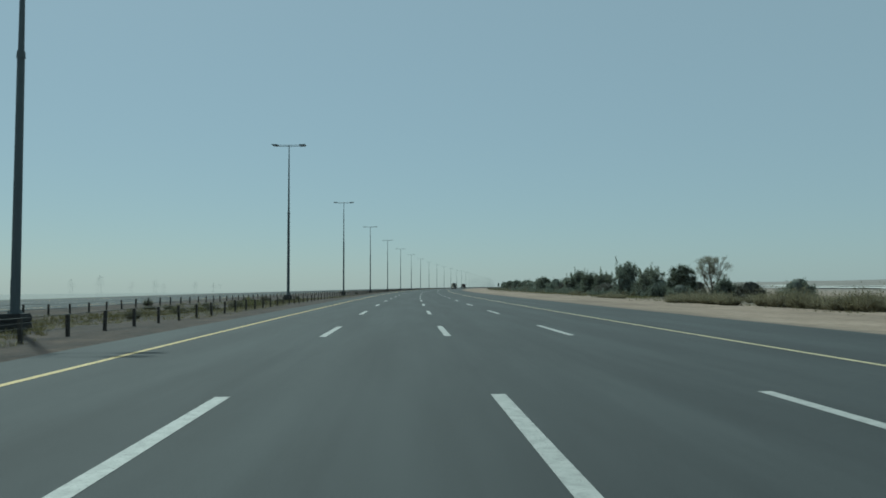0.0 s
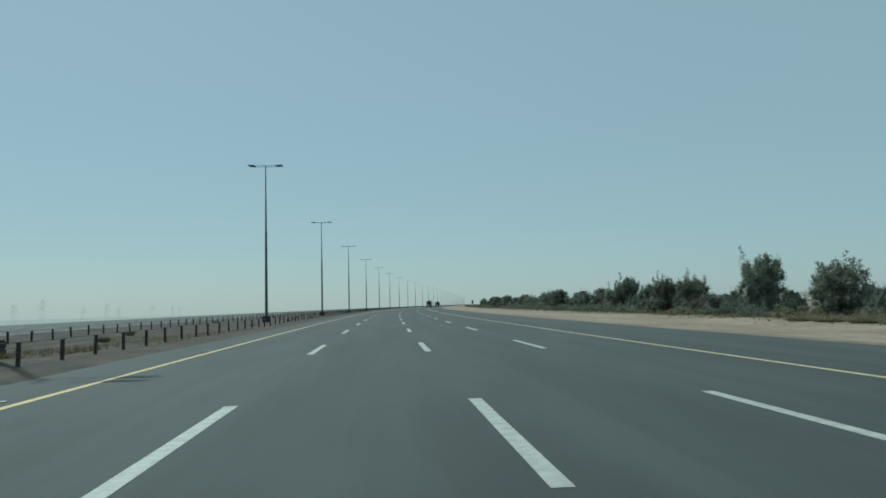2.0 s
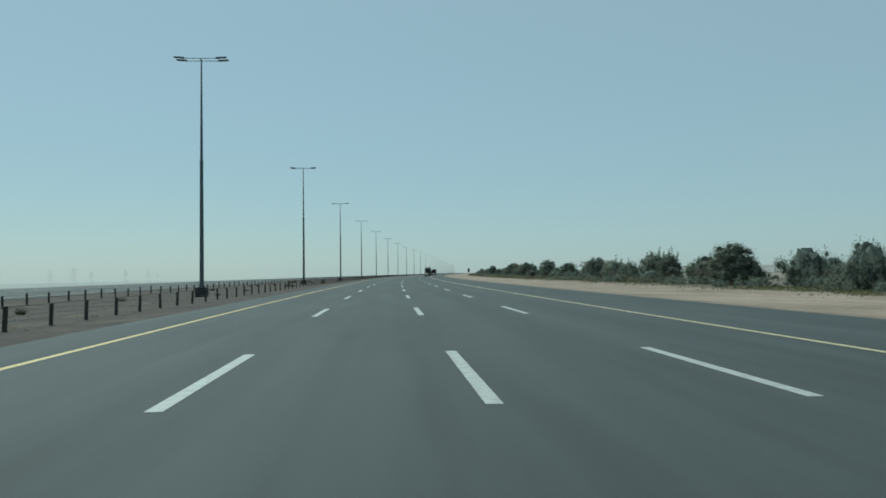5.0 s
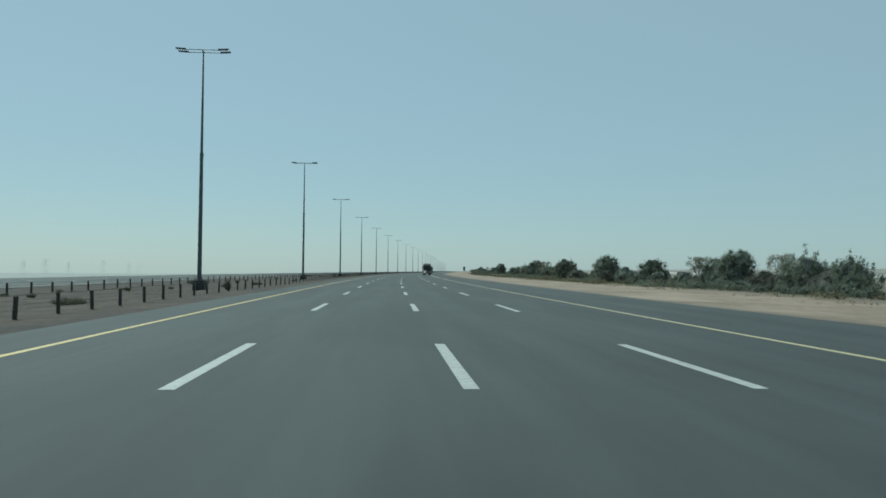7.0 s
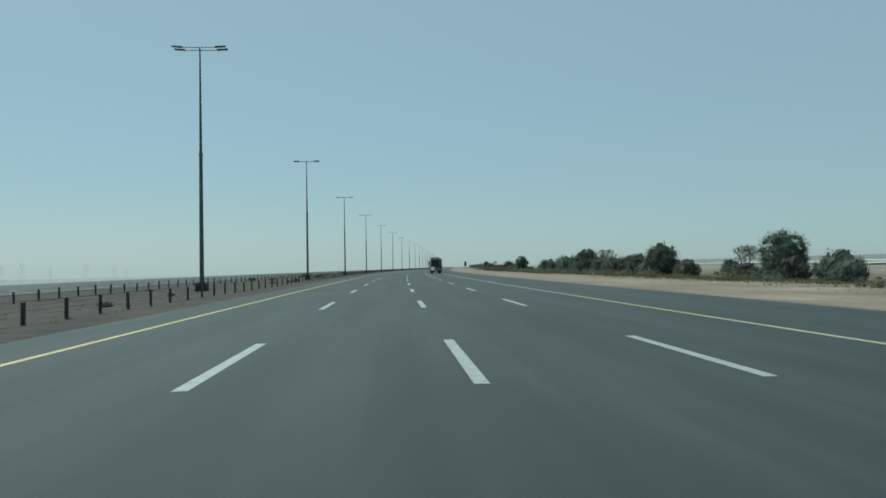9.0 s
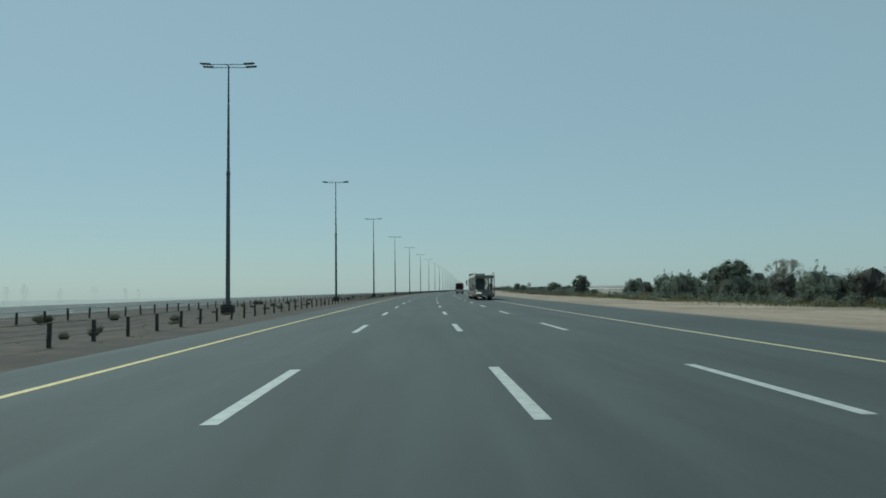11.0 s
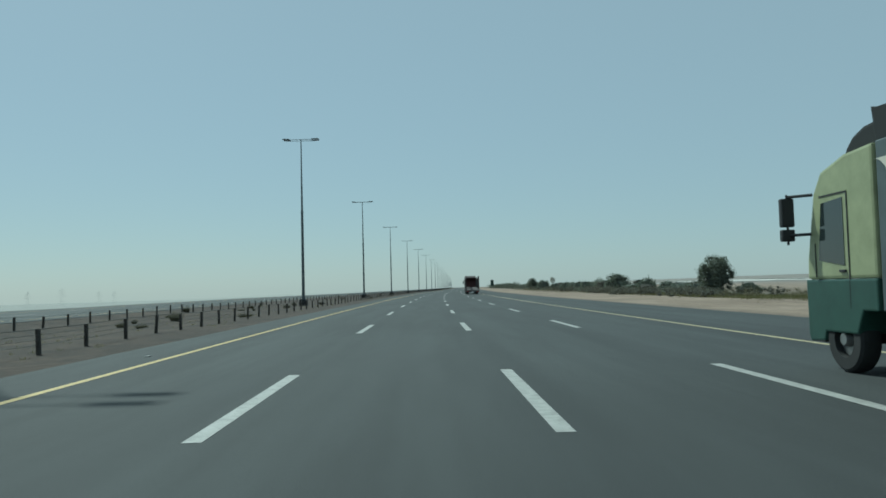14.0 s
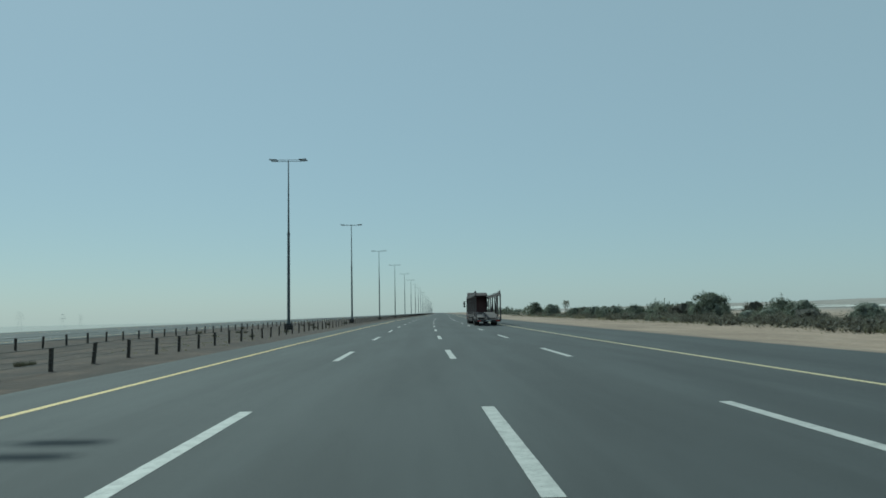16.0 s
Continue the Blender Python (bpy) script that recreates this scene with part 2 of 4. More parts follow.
# ---- ground: one sheet to the horizon, median hollow to the left, sand falling away to the right ----
PROFILE = [(-4000, -44.0), (-1500, -30.0), (-600, -17.0), (-250, -7.0), (-120, -2.2), (-70, -0.55), (-54, -0.22), (-49.5, -0.10), (-48.5, -0.10), (-26.4, -0.10),
           (-26.2, -0.03), (-25.4, -0.08), (-23.2, -0.22), (-21.5, -0.38), (-17.8, -0.42),
           (-14.0, -0.20), (-12.0, -0.10), (-9.6, -0.05), (-9.0, -0.10), (12.4, -0.10), (13.2, -0.06), (15.5, -0.14), (19, -0.20), (23, -0.28), (30, -0.42), (42, -0.60), (60, -0.55),
           (150, 0.2), (420, 1.2), (520, 5.0), (720, 12.0), (1000, 13.0), (4500, 16.0)]


def ground_z(s, u):
    z = float(np.interp(u, [p[0] for p in PROFILE], [p[1] for p in PROFILE]))
    away = min(abs(u + 9.3), abs(u - 12.8)) if (u < -9.3 or u > 12.8) else 0.0
    if -49.0 < u < -25.3:
        away = 0.0
    rough = min(1.0, away / 6.0)
    z += rough * 0.16 * noise.noise(Vector((s * 0.11, u * 0.16, 3.0)))
    z += rough * 0.05 * noise.noise(Vector((s * 0.5, u * 0.6, 9.0)))
    far = min(1.0, max(0.0, (abs(u) - 60.0) / 300.0))
    z += far * 2.2 * noise.noise(Vector((s * 0.004, u * 0.004, 5.0)))
    return z


def build_ground():
    ss = list(np.arange(-1500, -60, 60)) + list(np.arange(-60, 900, 2.5)) + list(np.arange(900, 1500, 20)) + list(np.arange(1500, 5000, 100))
    us = [-4000, -2500, -1500, -900, -600, -400, -250, -160, -110, -80, -64, -56, -52, -49.5, -48.5, -38, -26.4, -26.2, -25.4, -24.5, -23.2, -21.5, -20, -19,
          -17.8, -16.5, -15, -14, -13.2, -12.0, -11.6, -11, -10.4, -9.6, -9.0, 0, 12.4, 13.2, 13.8, 14.5, 15.2, 16, 16.8, 17.6, 18.4, 19.2, 20, 21, 22,
          23, 24, 25.5, 27, 29, 31, 34, 38, 43, 50, 60, 75, 100, 150, 220, 320, 420, 470, 520, 600, 720, 1000, 1600, 2500, 4500]
    verts, faces, uvs = [], [], []
    k = len(us)
    for s in ss:
        for u in us:
            verts.append(road_at(s, u, ground_z(s, u)))
            uvs.append((u, s))
    for i in range(len(ss) - 1):
        for j in range(k - 1):
            a = i * k + j
            faces.append((a, a + 1, a + k + 1, a + k))
    ob = new("ground", mesh_of("ground", verts, faces, SAND, uvs, smooth=True))
    return tagged(ob, "pale brown desert sand with tyre streaks and pebbles", "ground", kind="structure")


def build_road(name, s0, s1, edges, label):
    lo, hi = edges
    us = [lo, lo + 0.4] + list(np.linspace(lo + 1.5, hi - 1.5, 6)) + [hi - 0.4, hi]
    n = int((s1 - s0) / 6)
    verts, faces, uvs = [], [], []
    for i in range(n + 1):
        s = s0 + (s1 - s0) * i / n
        # slightly ragged asphalt edge
        w = [0.10 * noise.noise(Vector((s * 0.35, 1.7, lo))), 0.12 * noise.noise(Vector((s * 0.3, 8.1, hi)))]
        row = [us[0] + w[0]] + us[1:-1] + [us[-1] + w[1]]
        for j, u in enumerate(row):
            verts.append(road_at(s, u, 0.0 if 0 < j < len(row) - 1 else -0.015))
            uvs.append((u, s))
        # thickness: skirts on both sides
        verts.append(road_at(s, row[0] - 0.05, -0.22))
        uvs.append((row[0] - 0.05, s))
        verts.append(road_at(s, row[-1] + 0.05, -0.22))
        uvs.append((row[-1] + 0.05, s))
    k = len(us) + 2
    for i in range(n):
        a = i * k
        for j in range(len(us) - 1):
            faces.append((a + j, a + j + 1, a + k + j + 1, a + k + j))
        faces.append((a + k - 2, a, a + k, a + 2 * k - 2))
        faces.append((a + len(us) - 1, a + k - 1, a + 2 * k - 1, a + k + len(us) - 1))
    ob = new(name, mesh_of(name, verts, faces, ASPHALT, uvs))
    return tagged(ob, label, "road", kind="structure")


ground = build_ground()
road = build_road("road", -300, 3000, (-9.2, 12.9), "dark grey worn asphalt motorway with four lanes and shoulders")
far_road = build_road("road_2", -300, 3000, (-48.4, -26.5), "grey asphalt opposite carriageway beyond the median")

# ---- road markings ----
PAINT = 0.004


def marking(name, mat, s0, s1, u0, u1, parent, label=""):
    ob = new(name, strip(name, s0, s1, u0, u1, PAINT, mat))
    ob.parent = parent
    return tagged(ob, label)


DASH_FAR, DASH_LONG, DASH_STEP = 11.82, 5.8, 18.0
for u in (-3.64, 0.0, 3.65):
    for k in range(-3, 90):
        # the pattern starts afresh a little early past a joint in the surfacing
        end = DASH_FAR + DASH_STEP * k - (0.75 if k > 29 else 0.0)
        marking("lane_dash", WHITE, end - DASH_LONG, end, u - 0.10, u + 0.10, road)
marking("edge_line", YELLOW, -300, 2500, -7.30, -7.14, road, "yellow painted edge line")
marking("edge_line", PALE_YELLOW, -300, 2500, 7.26, 7.42, road, "pale yellow edge line with windscreen glare in its colour")
for u in (-28.4, -43.0):
    marking("edge_line", YELLOW, -300, 2500, u - 0.08, u + 0.08, far_road, "yellow painted edge line")
for u in (-32.0, -35.7, -39.3):
    for k in range(-3, 45):
        end = DASH_FAR + DASH_STEP * k
        marking("lane_dash", WHITE, end - DASH_LONG, end, u - 0.08, u + 0.08, far_road)

# ---- lamp masts in the median ----
MAST_U, MAST_H, MAST_STEP, MAST_FIRST = -17.65, 20.5, 70.56, 34.73


def build_mast():
    """A tall stepped mast with two cross arms and four lamps, on a dark plinth."""
    top = new("street_lamp")
    bm = bmesh.new()
    box(bm, -0.44, 0.44, -0.44, 0.44, -0.35, 0.78, 0.02)
    for z0, z1 in ((-0.3, 0.10), (0.14, 0.40), (0.44, 0.70)):
        box(bm, -0.48, 0.48, -0.48, 0.48, z0, z1, 0.025)
    part("plinth", bm, DARKBASE, top, "black painted plinth in three courses")
    bm = bmesh.new()
    tube(bm, (0, 0, 0.7), (0, 0, 11.7), 0.195, 0.15, 12)
    tube(bm, (0, 0, 0.78), (0, 0, 0.84), 0.30, 0.30, 12)
    for k in range(8):
        a = 0.785 * k
        tube(bm, (0.25 * math.cos(a), 0.25 * math.sin(a), 0.84), (0.25 * math.cos(a), 0.25 * math.sin(a), 0.92), 0.025, 0.025, 6)
    part("lower_mast", bm, GALV, top, smooth=False)
    bm = bmesh.new()
    tube(bm, (0, 0, 11.65), (0, 0, 11.95), 0.185, 0.16, 12)
    tube(bm, (0, 0, 11.9), (0, 0, MAST_H + 0.42), 0.125, 0.06, 12)
    part("upper_mast", bm, GALV, top)
    bm = bmesh.new()
    box(bm, -0.11, 0.11, -0.006, 0.03, 1.6, 2.2, 0.004)
    for v in bm.verts:
        v.co.y -= 0.215
    part("access_hatch", bm, GALV, top)
    for y in (-0.45, 0.45):
        arm = bmesh.new()
        tube(arm, (-1.5, y, MAST_H + 0.42), (1.5, y, MAST_H + 0.42), 0.032, 0.032, 8)
        tube(arm, (0, 0, MAST_H + 0.28), (0, y, MAST_H + 0.42), 0.045, 0.04, 8)
        part("cross_arm", arm, GALV, top)
        for side in (-1, 1):
            lamp = bmesh.new()
            vs = box(lamp, 0, 0.95, -0.17, 0.17, -0.05, 0.06, 0.03)
            for v in lamp.verts:
                if v.co.x > 0.6:
                    v.co.z *= 0.7
                v.co = Vector((side * (1.38 + 0.94 * v.co.x), y + v.co.y, MAST_H + 0.45 + v.co.z + 0.06 * v.co.x))
            if side < 0:
                bmesh.ops.reverse_faces(lamp, faces=lamp.faces)
            head = part("lamp_head", lamp, GALV, top)
            glass = bmesh.new()
            box(glass, 0.30, 0.85, -0.12, 0.12, -0.062, -0.048, 0.005)
            for v in glass.verts:
                v.co = Vector((side * (1.38 + 0.94 * v.co.x), y + v.co.y, MAST_H + 0.45 + v.co.z + 0.06 * v.co.x))
            if side < 0:
                bmesh.ops.reverse_faces(glass, faces=glass.faces)
            part("lamp_lens", glass, LENS, head)
    return tagged(top, "tall grey steel mast with four lamps on twin arms", "street lamp", "street lamps along the median")


mast = build_mast()
mast.matrix_basis = road_pose(MAST_FIRST, MAST_U, -0.40)
for k in range(-1, 34):
    if k:
        copy_thing(mast, road_pose(MAST_FIRST + MAST_STEP * k, MAST_U, -0.40))


# ---- wire rope barriers on both edges of the median ----
def build_barrier(start, pitch, u, first, last, tall, label):
    top = tagged(new("wire_barrier"), label, "barrier", "wire barriers of the median")
    spots = [start + pitch * k for k in range(int((first - start) / pitch), int((last - start) / pitch))]
    bm = bmesh.new()
    box(bm, -0.05, 0.05, -0.06, 0.06, -0.25, tall, 0.012)
    box(bm, -0.03, 0.03, -0.065, -0.058, tall - 0.16, tall - 0.06, 0.0)
    me = bpy.data.meshes.new("post")
    bm.to_mesh(me)
    bm.free()
    me.materials.append(POST)
    verts, faces = [], []
    base = [v.co.copy() for v in me.vertices]
    poly = [tuple(f.vertices) for f in me.polygons]
    rb = random.Random(int(-u * 10))
    for i, s in enumerate(spots):
        tilt = 6.0 if rb.random() < 0.08 else 2.0
        lean = pose(0, 0, 0, rb.uniform(-tilt, tilt), rb.uniform(-tilt, tilt), rb.uniform(-6, 6))
        m = road_pose(s, u + rb.uniform(-0.03, 0.03), ground_z(s, u) - rb.uniform(0, 0.06)) @ lean
        if i < 290:
            share("post", me, top, m)
        else:
            k = len(verts)
            verts += [m @ c for c in base]
            faces += [tuple(k + j for j in f) for f in poly]
    rest = new("far_posts", mesh_of("far_posts", verts, faces, POST))
    rest.parent = top
    tagged(rest, kind="stuff")
    for h, r in ((tall - 0.03, 0.011), (tall - 0.18, 0.007), (tall - 0.32, 0.007), (tall - 0.46, 0.007)):
        bm = bmesh.new()
        prev = None
        for s in spots:
            c = road_at(s, u + 0.065, ground_z(s, u) + h)
            loop = [bm.verts.new(c + Vector((r * math.cos(a), 0, r * math.sin(a)))) for a in (0.5, 2.07, 3.64, 5.21)]
            if prev:
                for j in range(4):
                    bm.faces.new((prev[j], prev[(j + 1) % 4], loop[(j + 1) % 4], loop[j]))
            prev = loop
        part("cable", bm, CABLE, top, "grey steel wire rope")
    return top


build_barrier(2.68, 2.995, -12.0, -10, 1500, 0.74, "dark dusty posts with wire ropes along the near median edge")
build_barrier(1.95, 2.9915, -23.2, 10, 1700, 0.72, "dark dusty posts with wire ropes along the far median edge")


# ---- trees: planted row to the right, shrubs and dry grass ----
def leaf_spray(rng, centre, radius, count, size, verts, faces, rise=0.0, shell=0.4):
    """Loose narrow leaves in a ball round the centre, outside shell; rise turns them upright."""
    for _ in range(count):
        d = Vector((rng.gauss(0, 1), rng.gauss(0, 1), rng.gauss(0, 1))).normalized()
        p = centre + d * radius * (shell + (1.3 - shell) * rng.random())
        b = (Vector((rng.gauss(0, 1), rng.gauss(0, 1), rng.gauss(0, 1))).normalized() + d * 0.5 + Vector((0, 0, rise))).normalized()
        c = b.orthogonal().normalized()
        c.rotate(Matrix.Rotation(rng.uniform(0, 6.3), 3, b))
        w = size * rng.uniform(0.6, 1.4)
        k = len(verts)
        verts += [p - b * w - c * w * 0.38, p - b * w * 0.3 + c * w * 0.55, p + b * w * 1.2]
        faces.append((k, k + 1, k + 2))


GOLD = (1 + 5 ** 0.5) / 2
BALL = [Vector(v).normalized() for v in ((-1, GOLD, 0), (1, GOLD, 0), (-1, -GOLD, 0), (1, -GOLD, 0), (0, -1, GOLD), (0, 1, GOLD),
                                         (0, -1, -GOLD), (0, 1, -GOLD), (GOLD, 0, -1), (GOLD, 0, 1), (-GOLD, 0, -1), (-GOLD, 0, 1))]
BALL_FACES = [(0, 11, 5), (0, 5, 1), (0, 1, 7), (0, 7, 10), (0, 10, 11), (1, 5, 9), (5, 11, 4), (11, 10, 2), (10, 7, 6), (7, 1, 8),
              (3, 9, 4), (3, 4, 2), (3, 2, 6), (3, 6, 8), (3, 8, 9), (4, 9, 5), (2, 4, 11), (6, 2, 10), (8, 6, 7), (9, 8, 1)]


def clump(rng, centre, radius, leaves, size, verts, faces, tall=1.0, rise=0.0, heart=(0.2, 0.5)):
    """A knot of foliage: a ragged dark heart with small leaves standing out all round it."""
    k = len(verts)
    for v in BALL:
        verts.append(centre + Vector((v.x, v.y, v.z * tall)) * radius * rng.uniform(*heart))
    faces += [tuple(k + a for a in f) for f in BALL_FACES]
    leaf_spray(rng, centre, radius, leaves, size, verts, faces, rise)


def dome(rng, wide, high, count, leaves, size, verts, faces, rise, lumps=0.34):
    """A dense lumpy crown that reaches down to the ground, closed inside."""
    off = Vector((rng.uniform(0, 90), rng.uniform(0, 90), rng.uniform(0, 90)))
    for n in range(count):
        d = Vector((rng.gauss(0, 1), rng.gauss(0, 1), rng.gauss(0.15, 0.9))).normalized()
        r = (1.0 + lumps * noise.noise(d * 1.7 + off) + 0.6 * lumps * noise.noise(d * 4.5 + off)) * rng.uniform(0.84, 0.98)
        if d.z > 0:
            q = Vector((d.x * wide * r, d.y * wide * r, high * (0.42 + 0.52 * d.z * r)))
        else:
            # the skirt hangs almost straight down
            z = rng.uniform(0.06, 0.44)
            side = Vector((d.x, d.y, 0)).normalized() * wide * r * (0.84 + 0.3 * z)
            q = Vector((side.x, side.y, z * high))
        clump(rng, q, rng.uniform(0.30, 0.55), leaves, size, verts, faces, 1.0, rise, (0.3, 0.58))
    for n in range(18):
        z, a = 0.2 + 0.56 * (n + rng.random()) / 18, rng.uniform(0, 6.3)
        r = wide * 0.46 * math.sqrt(rng.random()) * (1.25 - 0.9 * z)
        clump(rng, Vector((r * math.cos(a), r * math.sin(a), high * z)), wide * (0.56 - 0.12 * z), 0, size, verts, faces, 1.0, 0.0, (0.7, 1.0))


def limb(bm, rng, start, aim, length, r, depth, tips):
    """A crooked tapering limb that forks."""
    p, d, n = Vector(start), Vector(aim).normalized(), 3
    for i in range(n):
        q = p + d * (length / n)
        r1 = r * (0.80 if i < n - 1 else 0.6)
        tube(bm, p, q, r, r1, 6, caps=False)
        p, r = q, r1
        d = (d + Vector((rng.gauss(0, 0.24), rng.gauss(0, 0.24), rng.gauss(0.05, 0.12)))).normalized()
        tips.append((p.copy(), depth))
        if depth > 0 and i > 0:
            side = (d + Vector((rng.gauss(0, 0.8), rng.gauss(0, 0.8), rng.uniform(-0.1, 0.4)))).normalized()
            limb(bm, rng, p, side, length * rng.uniform(0.5, 0.75), r * 0.65, depth - 1, tips)


def open_crown(bm, rng, tips):
    """Three crooked stems, each fanning out into an airy rounded lobe of fine twigs."""
    for i in range(3):
        a = 2.1 * i + rng.uniform(-0.4, 0.4)
        lean = Vector((math.cos(a), math.sin(a), 0))
        lobe = lean * 1.05 + Vector((0, 0, rng.uniform(3.3, 3.7)))
        stem = [lean * 0.1 + Vector((0, 0, -0.3)), lean * 0.25 + Vector((0, 0, 0.9)), lean * 0.75 + Vector((0, 0, 1.9)), lobe - Vector((0, 0, 0.6)), lobe + Vector((0, 0, 0.5))]
        stem = [q + Vector((rng.gauss(0, 0.08), rng.gauss(0, 0.08), 0)) for q in stem]
        for k, r in enumerate((0.09, 0.07, 0.05, 0.03)):
            tube(bm, stem[k], stem[k + 1], r, r * 0.75, 6, caps=False)
        for _ in range(16):
            # boughs, then twigs towards the outside of the lobe
            k, f = rng.choice((1, 2, 2, 3, 3)), rng.random()
            root = stem[k].lerp(stem[k + 1], f)
            d = Vector((rng.gauss(0, 1), rng.gauss(0, 1), rng.gauss(0.25, 0.8))).normalized()
            end = lobe + Vector((d.x * 1.15, d.y * 1.15, d.z * 1.25)) * rng.uniform(0.5, 0.75)
            bend = root.lerp(end, 0.5) + Vector((rng.gauss(0, 0.12), rng.gauss(0, 0.12), 0.1))
            tube(bm, root, bend, 0.022, 0.016, 5, caps=False)
            tube(bm, bend, end, 0.016, 0.010, 5, caps=False)
            for _ in range(6):
                tip = end + (d + Vector((rng.gauss(0, 0.6), rng.gauss(0, 0.6), rng.gauss(0.1, 0.6)))).normalized() * rng.uniform(0.25, 0.55)
                tube(bm, bend.lerp(end, rng.uniform(0.5, 1.0)), tip, 0.009, 0.004, 4, caps=False)
                tips.append((tip, 0))


def build_tree(seed, kind, leaf):
    """A tree about 5 m high: round (dense crown), bushy (many plumes), sparse (bare limbs with clumps) or low."""
    rng = random.Random(seed)
    top = new("tree")
    bm = bmesh.new()
    tips = []
    stems = {"round": 2, "mound": 3, "bushy": 6, "thicket": 6, "sparse": 0, "low": 4, "distant": 4}[kind]
    tall = {"sparse": 0.0, "round": 1.5, "mound": 1.0, "bushy": 1.35, "thicket": 0.9, "low": 0.7, "distant": 0.7}[kind]
    for i in range(stems):
        a = 6.283 * (i + rng.uniform(-0.3, 0.3)) / stems
        out = {"round": 0.25, "mound": 0.4, "bushy": 0.55, "thicket": 0.6, "low": 0.7, "distant": 0.7}[kind]
        limb(bm, rng, (0.12 * math.cos(a), 0.12 * math.sin(a), -0.3), (out * math.cos(a), out * math.sin(a), 1),
             tall * rng.uniform(0.9, 1.2), 0.13 if kind == "round" else 0.09, {"round": 2, "mound": 1, "bushy": 2, "thicket": 1, "low": 1, "distant": 0}[kind], tips)
    if kind == "sparse":
        open_crown(bm, rng, tips)
    trunk = part("trunk", bm, BARK, top, smooth=True)
    verts, faces = [], []
    if kind == "round":
        dome(rng, 1.78, 4.7, 124, 96, 0.064, verts, faces, 0.3, 0.2)
    elif kind == "mound":
        dome(rng, 1.9, 2.8, 84, 100, 0.060, verts, faces, 0.4, 0.26)
    elif kind == "thicket":
        dome(rng, 1.85, 2.1, 60, 90, 0.060, verts, faces, 0.8, 0.5)
        for i in range(16):
            a, r = rng.uniform(0, 6.3), 1.6 * math.sqrt(rng.random())
            top_z = (2.9 if i == 0 else rng.uniform(1.9, 2.6)) - 0.3 * r
            for j in range(6):
                f = j / 5
                q = Vector((r * math.cos(a) * (0.85 + 0.25 * f), r * math.sin(a) * (0.85 + 0.25 * f), 1.2 + (top_z - 1.2) * f))
                q += Vector((rng.gauss(0, 0.05), rng.gauss(0, 0.05), 0))
                leaf_spray(rng, q, 0.36 * (1.05 - 0.65 * f), int(54 - 28 * f), 0.056, verts, faces, 1.2, 0.0)
    elif kind == "bushy":
        dome(rng, 1.85, 3.7, 84, 84, 0.064, verts, faces, 0.7, 0.42)
        for i in range(20):
            a, r = rng.uniform(0, 6.3), 1.6 * math.sqrt(rng.random())
            top_z = (5.1 if i == 0 else rng.uniform(3.3, 4.6)) - 0.45 * r
            for j in range(9):
                f = j / 8
                q = Vector((r * math.cos(a) * (0.85 + 0.25 * f), r * math.sin(a) * (0.85 + 0.25 * f), 2.3 + (top_z - 2.3) * f))
                q += Vector((rng.gauss(0, 0.05), rng.gauss(0, 0.05), 0))
                leaf_spray(rng, q, 0.42 * (1.05 - 0.70 * f), int(64 - 36 * f), 0.058, verts, faces, 1.3, 0.0)
    elif kind == "sparse":
        for p, depth in tips:
            leaf_spray(rng, p, 0.24, 40, 0.034, verts, faces, 0.2, 0.0)
        for _ in range(26):
            a, r = rng.uniform(0, 6.3), 1.5 * math.sqrt(rng.random())
            clump(rng, Vector((r * math.cos(a), r * math.sin(a), rng.uniform(0.15, 1.9) * (1.2 - 0.5 * r))), 0.42, 80, 0.05, verts, faces)
    elif kind == "low":
        dome(rng, 1.95, 1.9, 64, 84, 0.060, verts, faces, 0.5, 0.5)
    else:
        for _ in range(44):
            a, r = rng.uniform(0, 6.3), 1.95 * math.sqrt(rng.random())
            h = 3.7 * (1 - 0.42 * (r / 1.95) ** 2) * rng.uniform(0.03, 1.0) ** 0.8
            clump(rng, Vector((r * math.cos(a), r * math.sin(a), 0.2 + h)), rng.uniform(0.5, 0.8), 14, 0.13, verts, faces)
    high = sorted(v.z for v in verts)[int(len(verts) * 0.995)]
    k = 5.0 / high
    k2 = 4.1 / (2 * sorted(math.hypot(v.x, v.y) for v in verts)[int(len(verts) * 0.93)])
    for v in verts:
        v.x, v.y, v.z = v.x * k2, v.y * k2, v.z * k
        v.z = max(v.z, 0.02)
    trunk.scale = (k2, k2, k)
    crown = new("crown", mesh_of("crown", verts, faces, leaf))
    crown.parent = top
    return top


TREE_LABEL = {"round": "dense round dull-green desert tree on sand", "bushy": "tall bushy grey-green tamarisk with many upright stems",
              "sparse": "thin open-crowned tree with bare grey limbs", "mound": "dense rounded dull-green bush on sand", "thicket": "low grey-green tamarisk thicket with upright shoots", "low": "low spreading dark green windbreak bush",
              "distant": "small dull-green windbreak tree far along the road"}
MODELS = {}
for kind, seeds, leaves in (("round", (11, 12, 13), (LEAF_DARK, LEAF_DARK, LEAF_DARK)), ("bushy", (21, 22, 23, 24), (LEAF_GREY, LEAF_DARK, LEAF_GREY, LEAF_DARK)),
                            ("sparse", (31, 32), (LEAF_TWIG, LEAF_TWIG)), ("mound", (71, 72), (LEAF_DARK, LEAF_DARK)), ("thicket", (81, 82), (LEAF_GREY, LEAF_DARK)),
                            ("low", (41, 42, 43), (LEAF_DARK, LEAF_BROWN, LEAF_DARK)),
                            ("distant", (61, 62), (LEAF_DARK, LEAF_GREY))):
    MODELS[kind] = [tagged(build_tree(sd, kind, lf), TREE_LABEL[kind], "tree", "windbreak trees") for sd, lf in zip(seeds, leaves)]
USED = set()
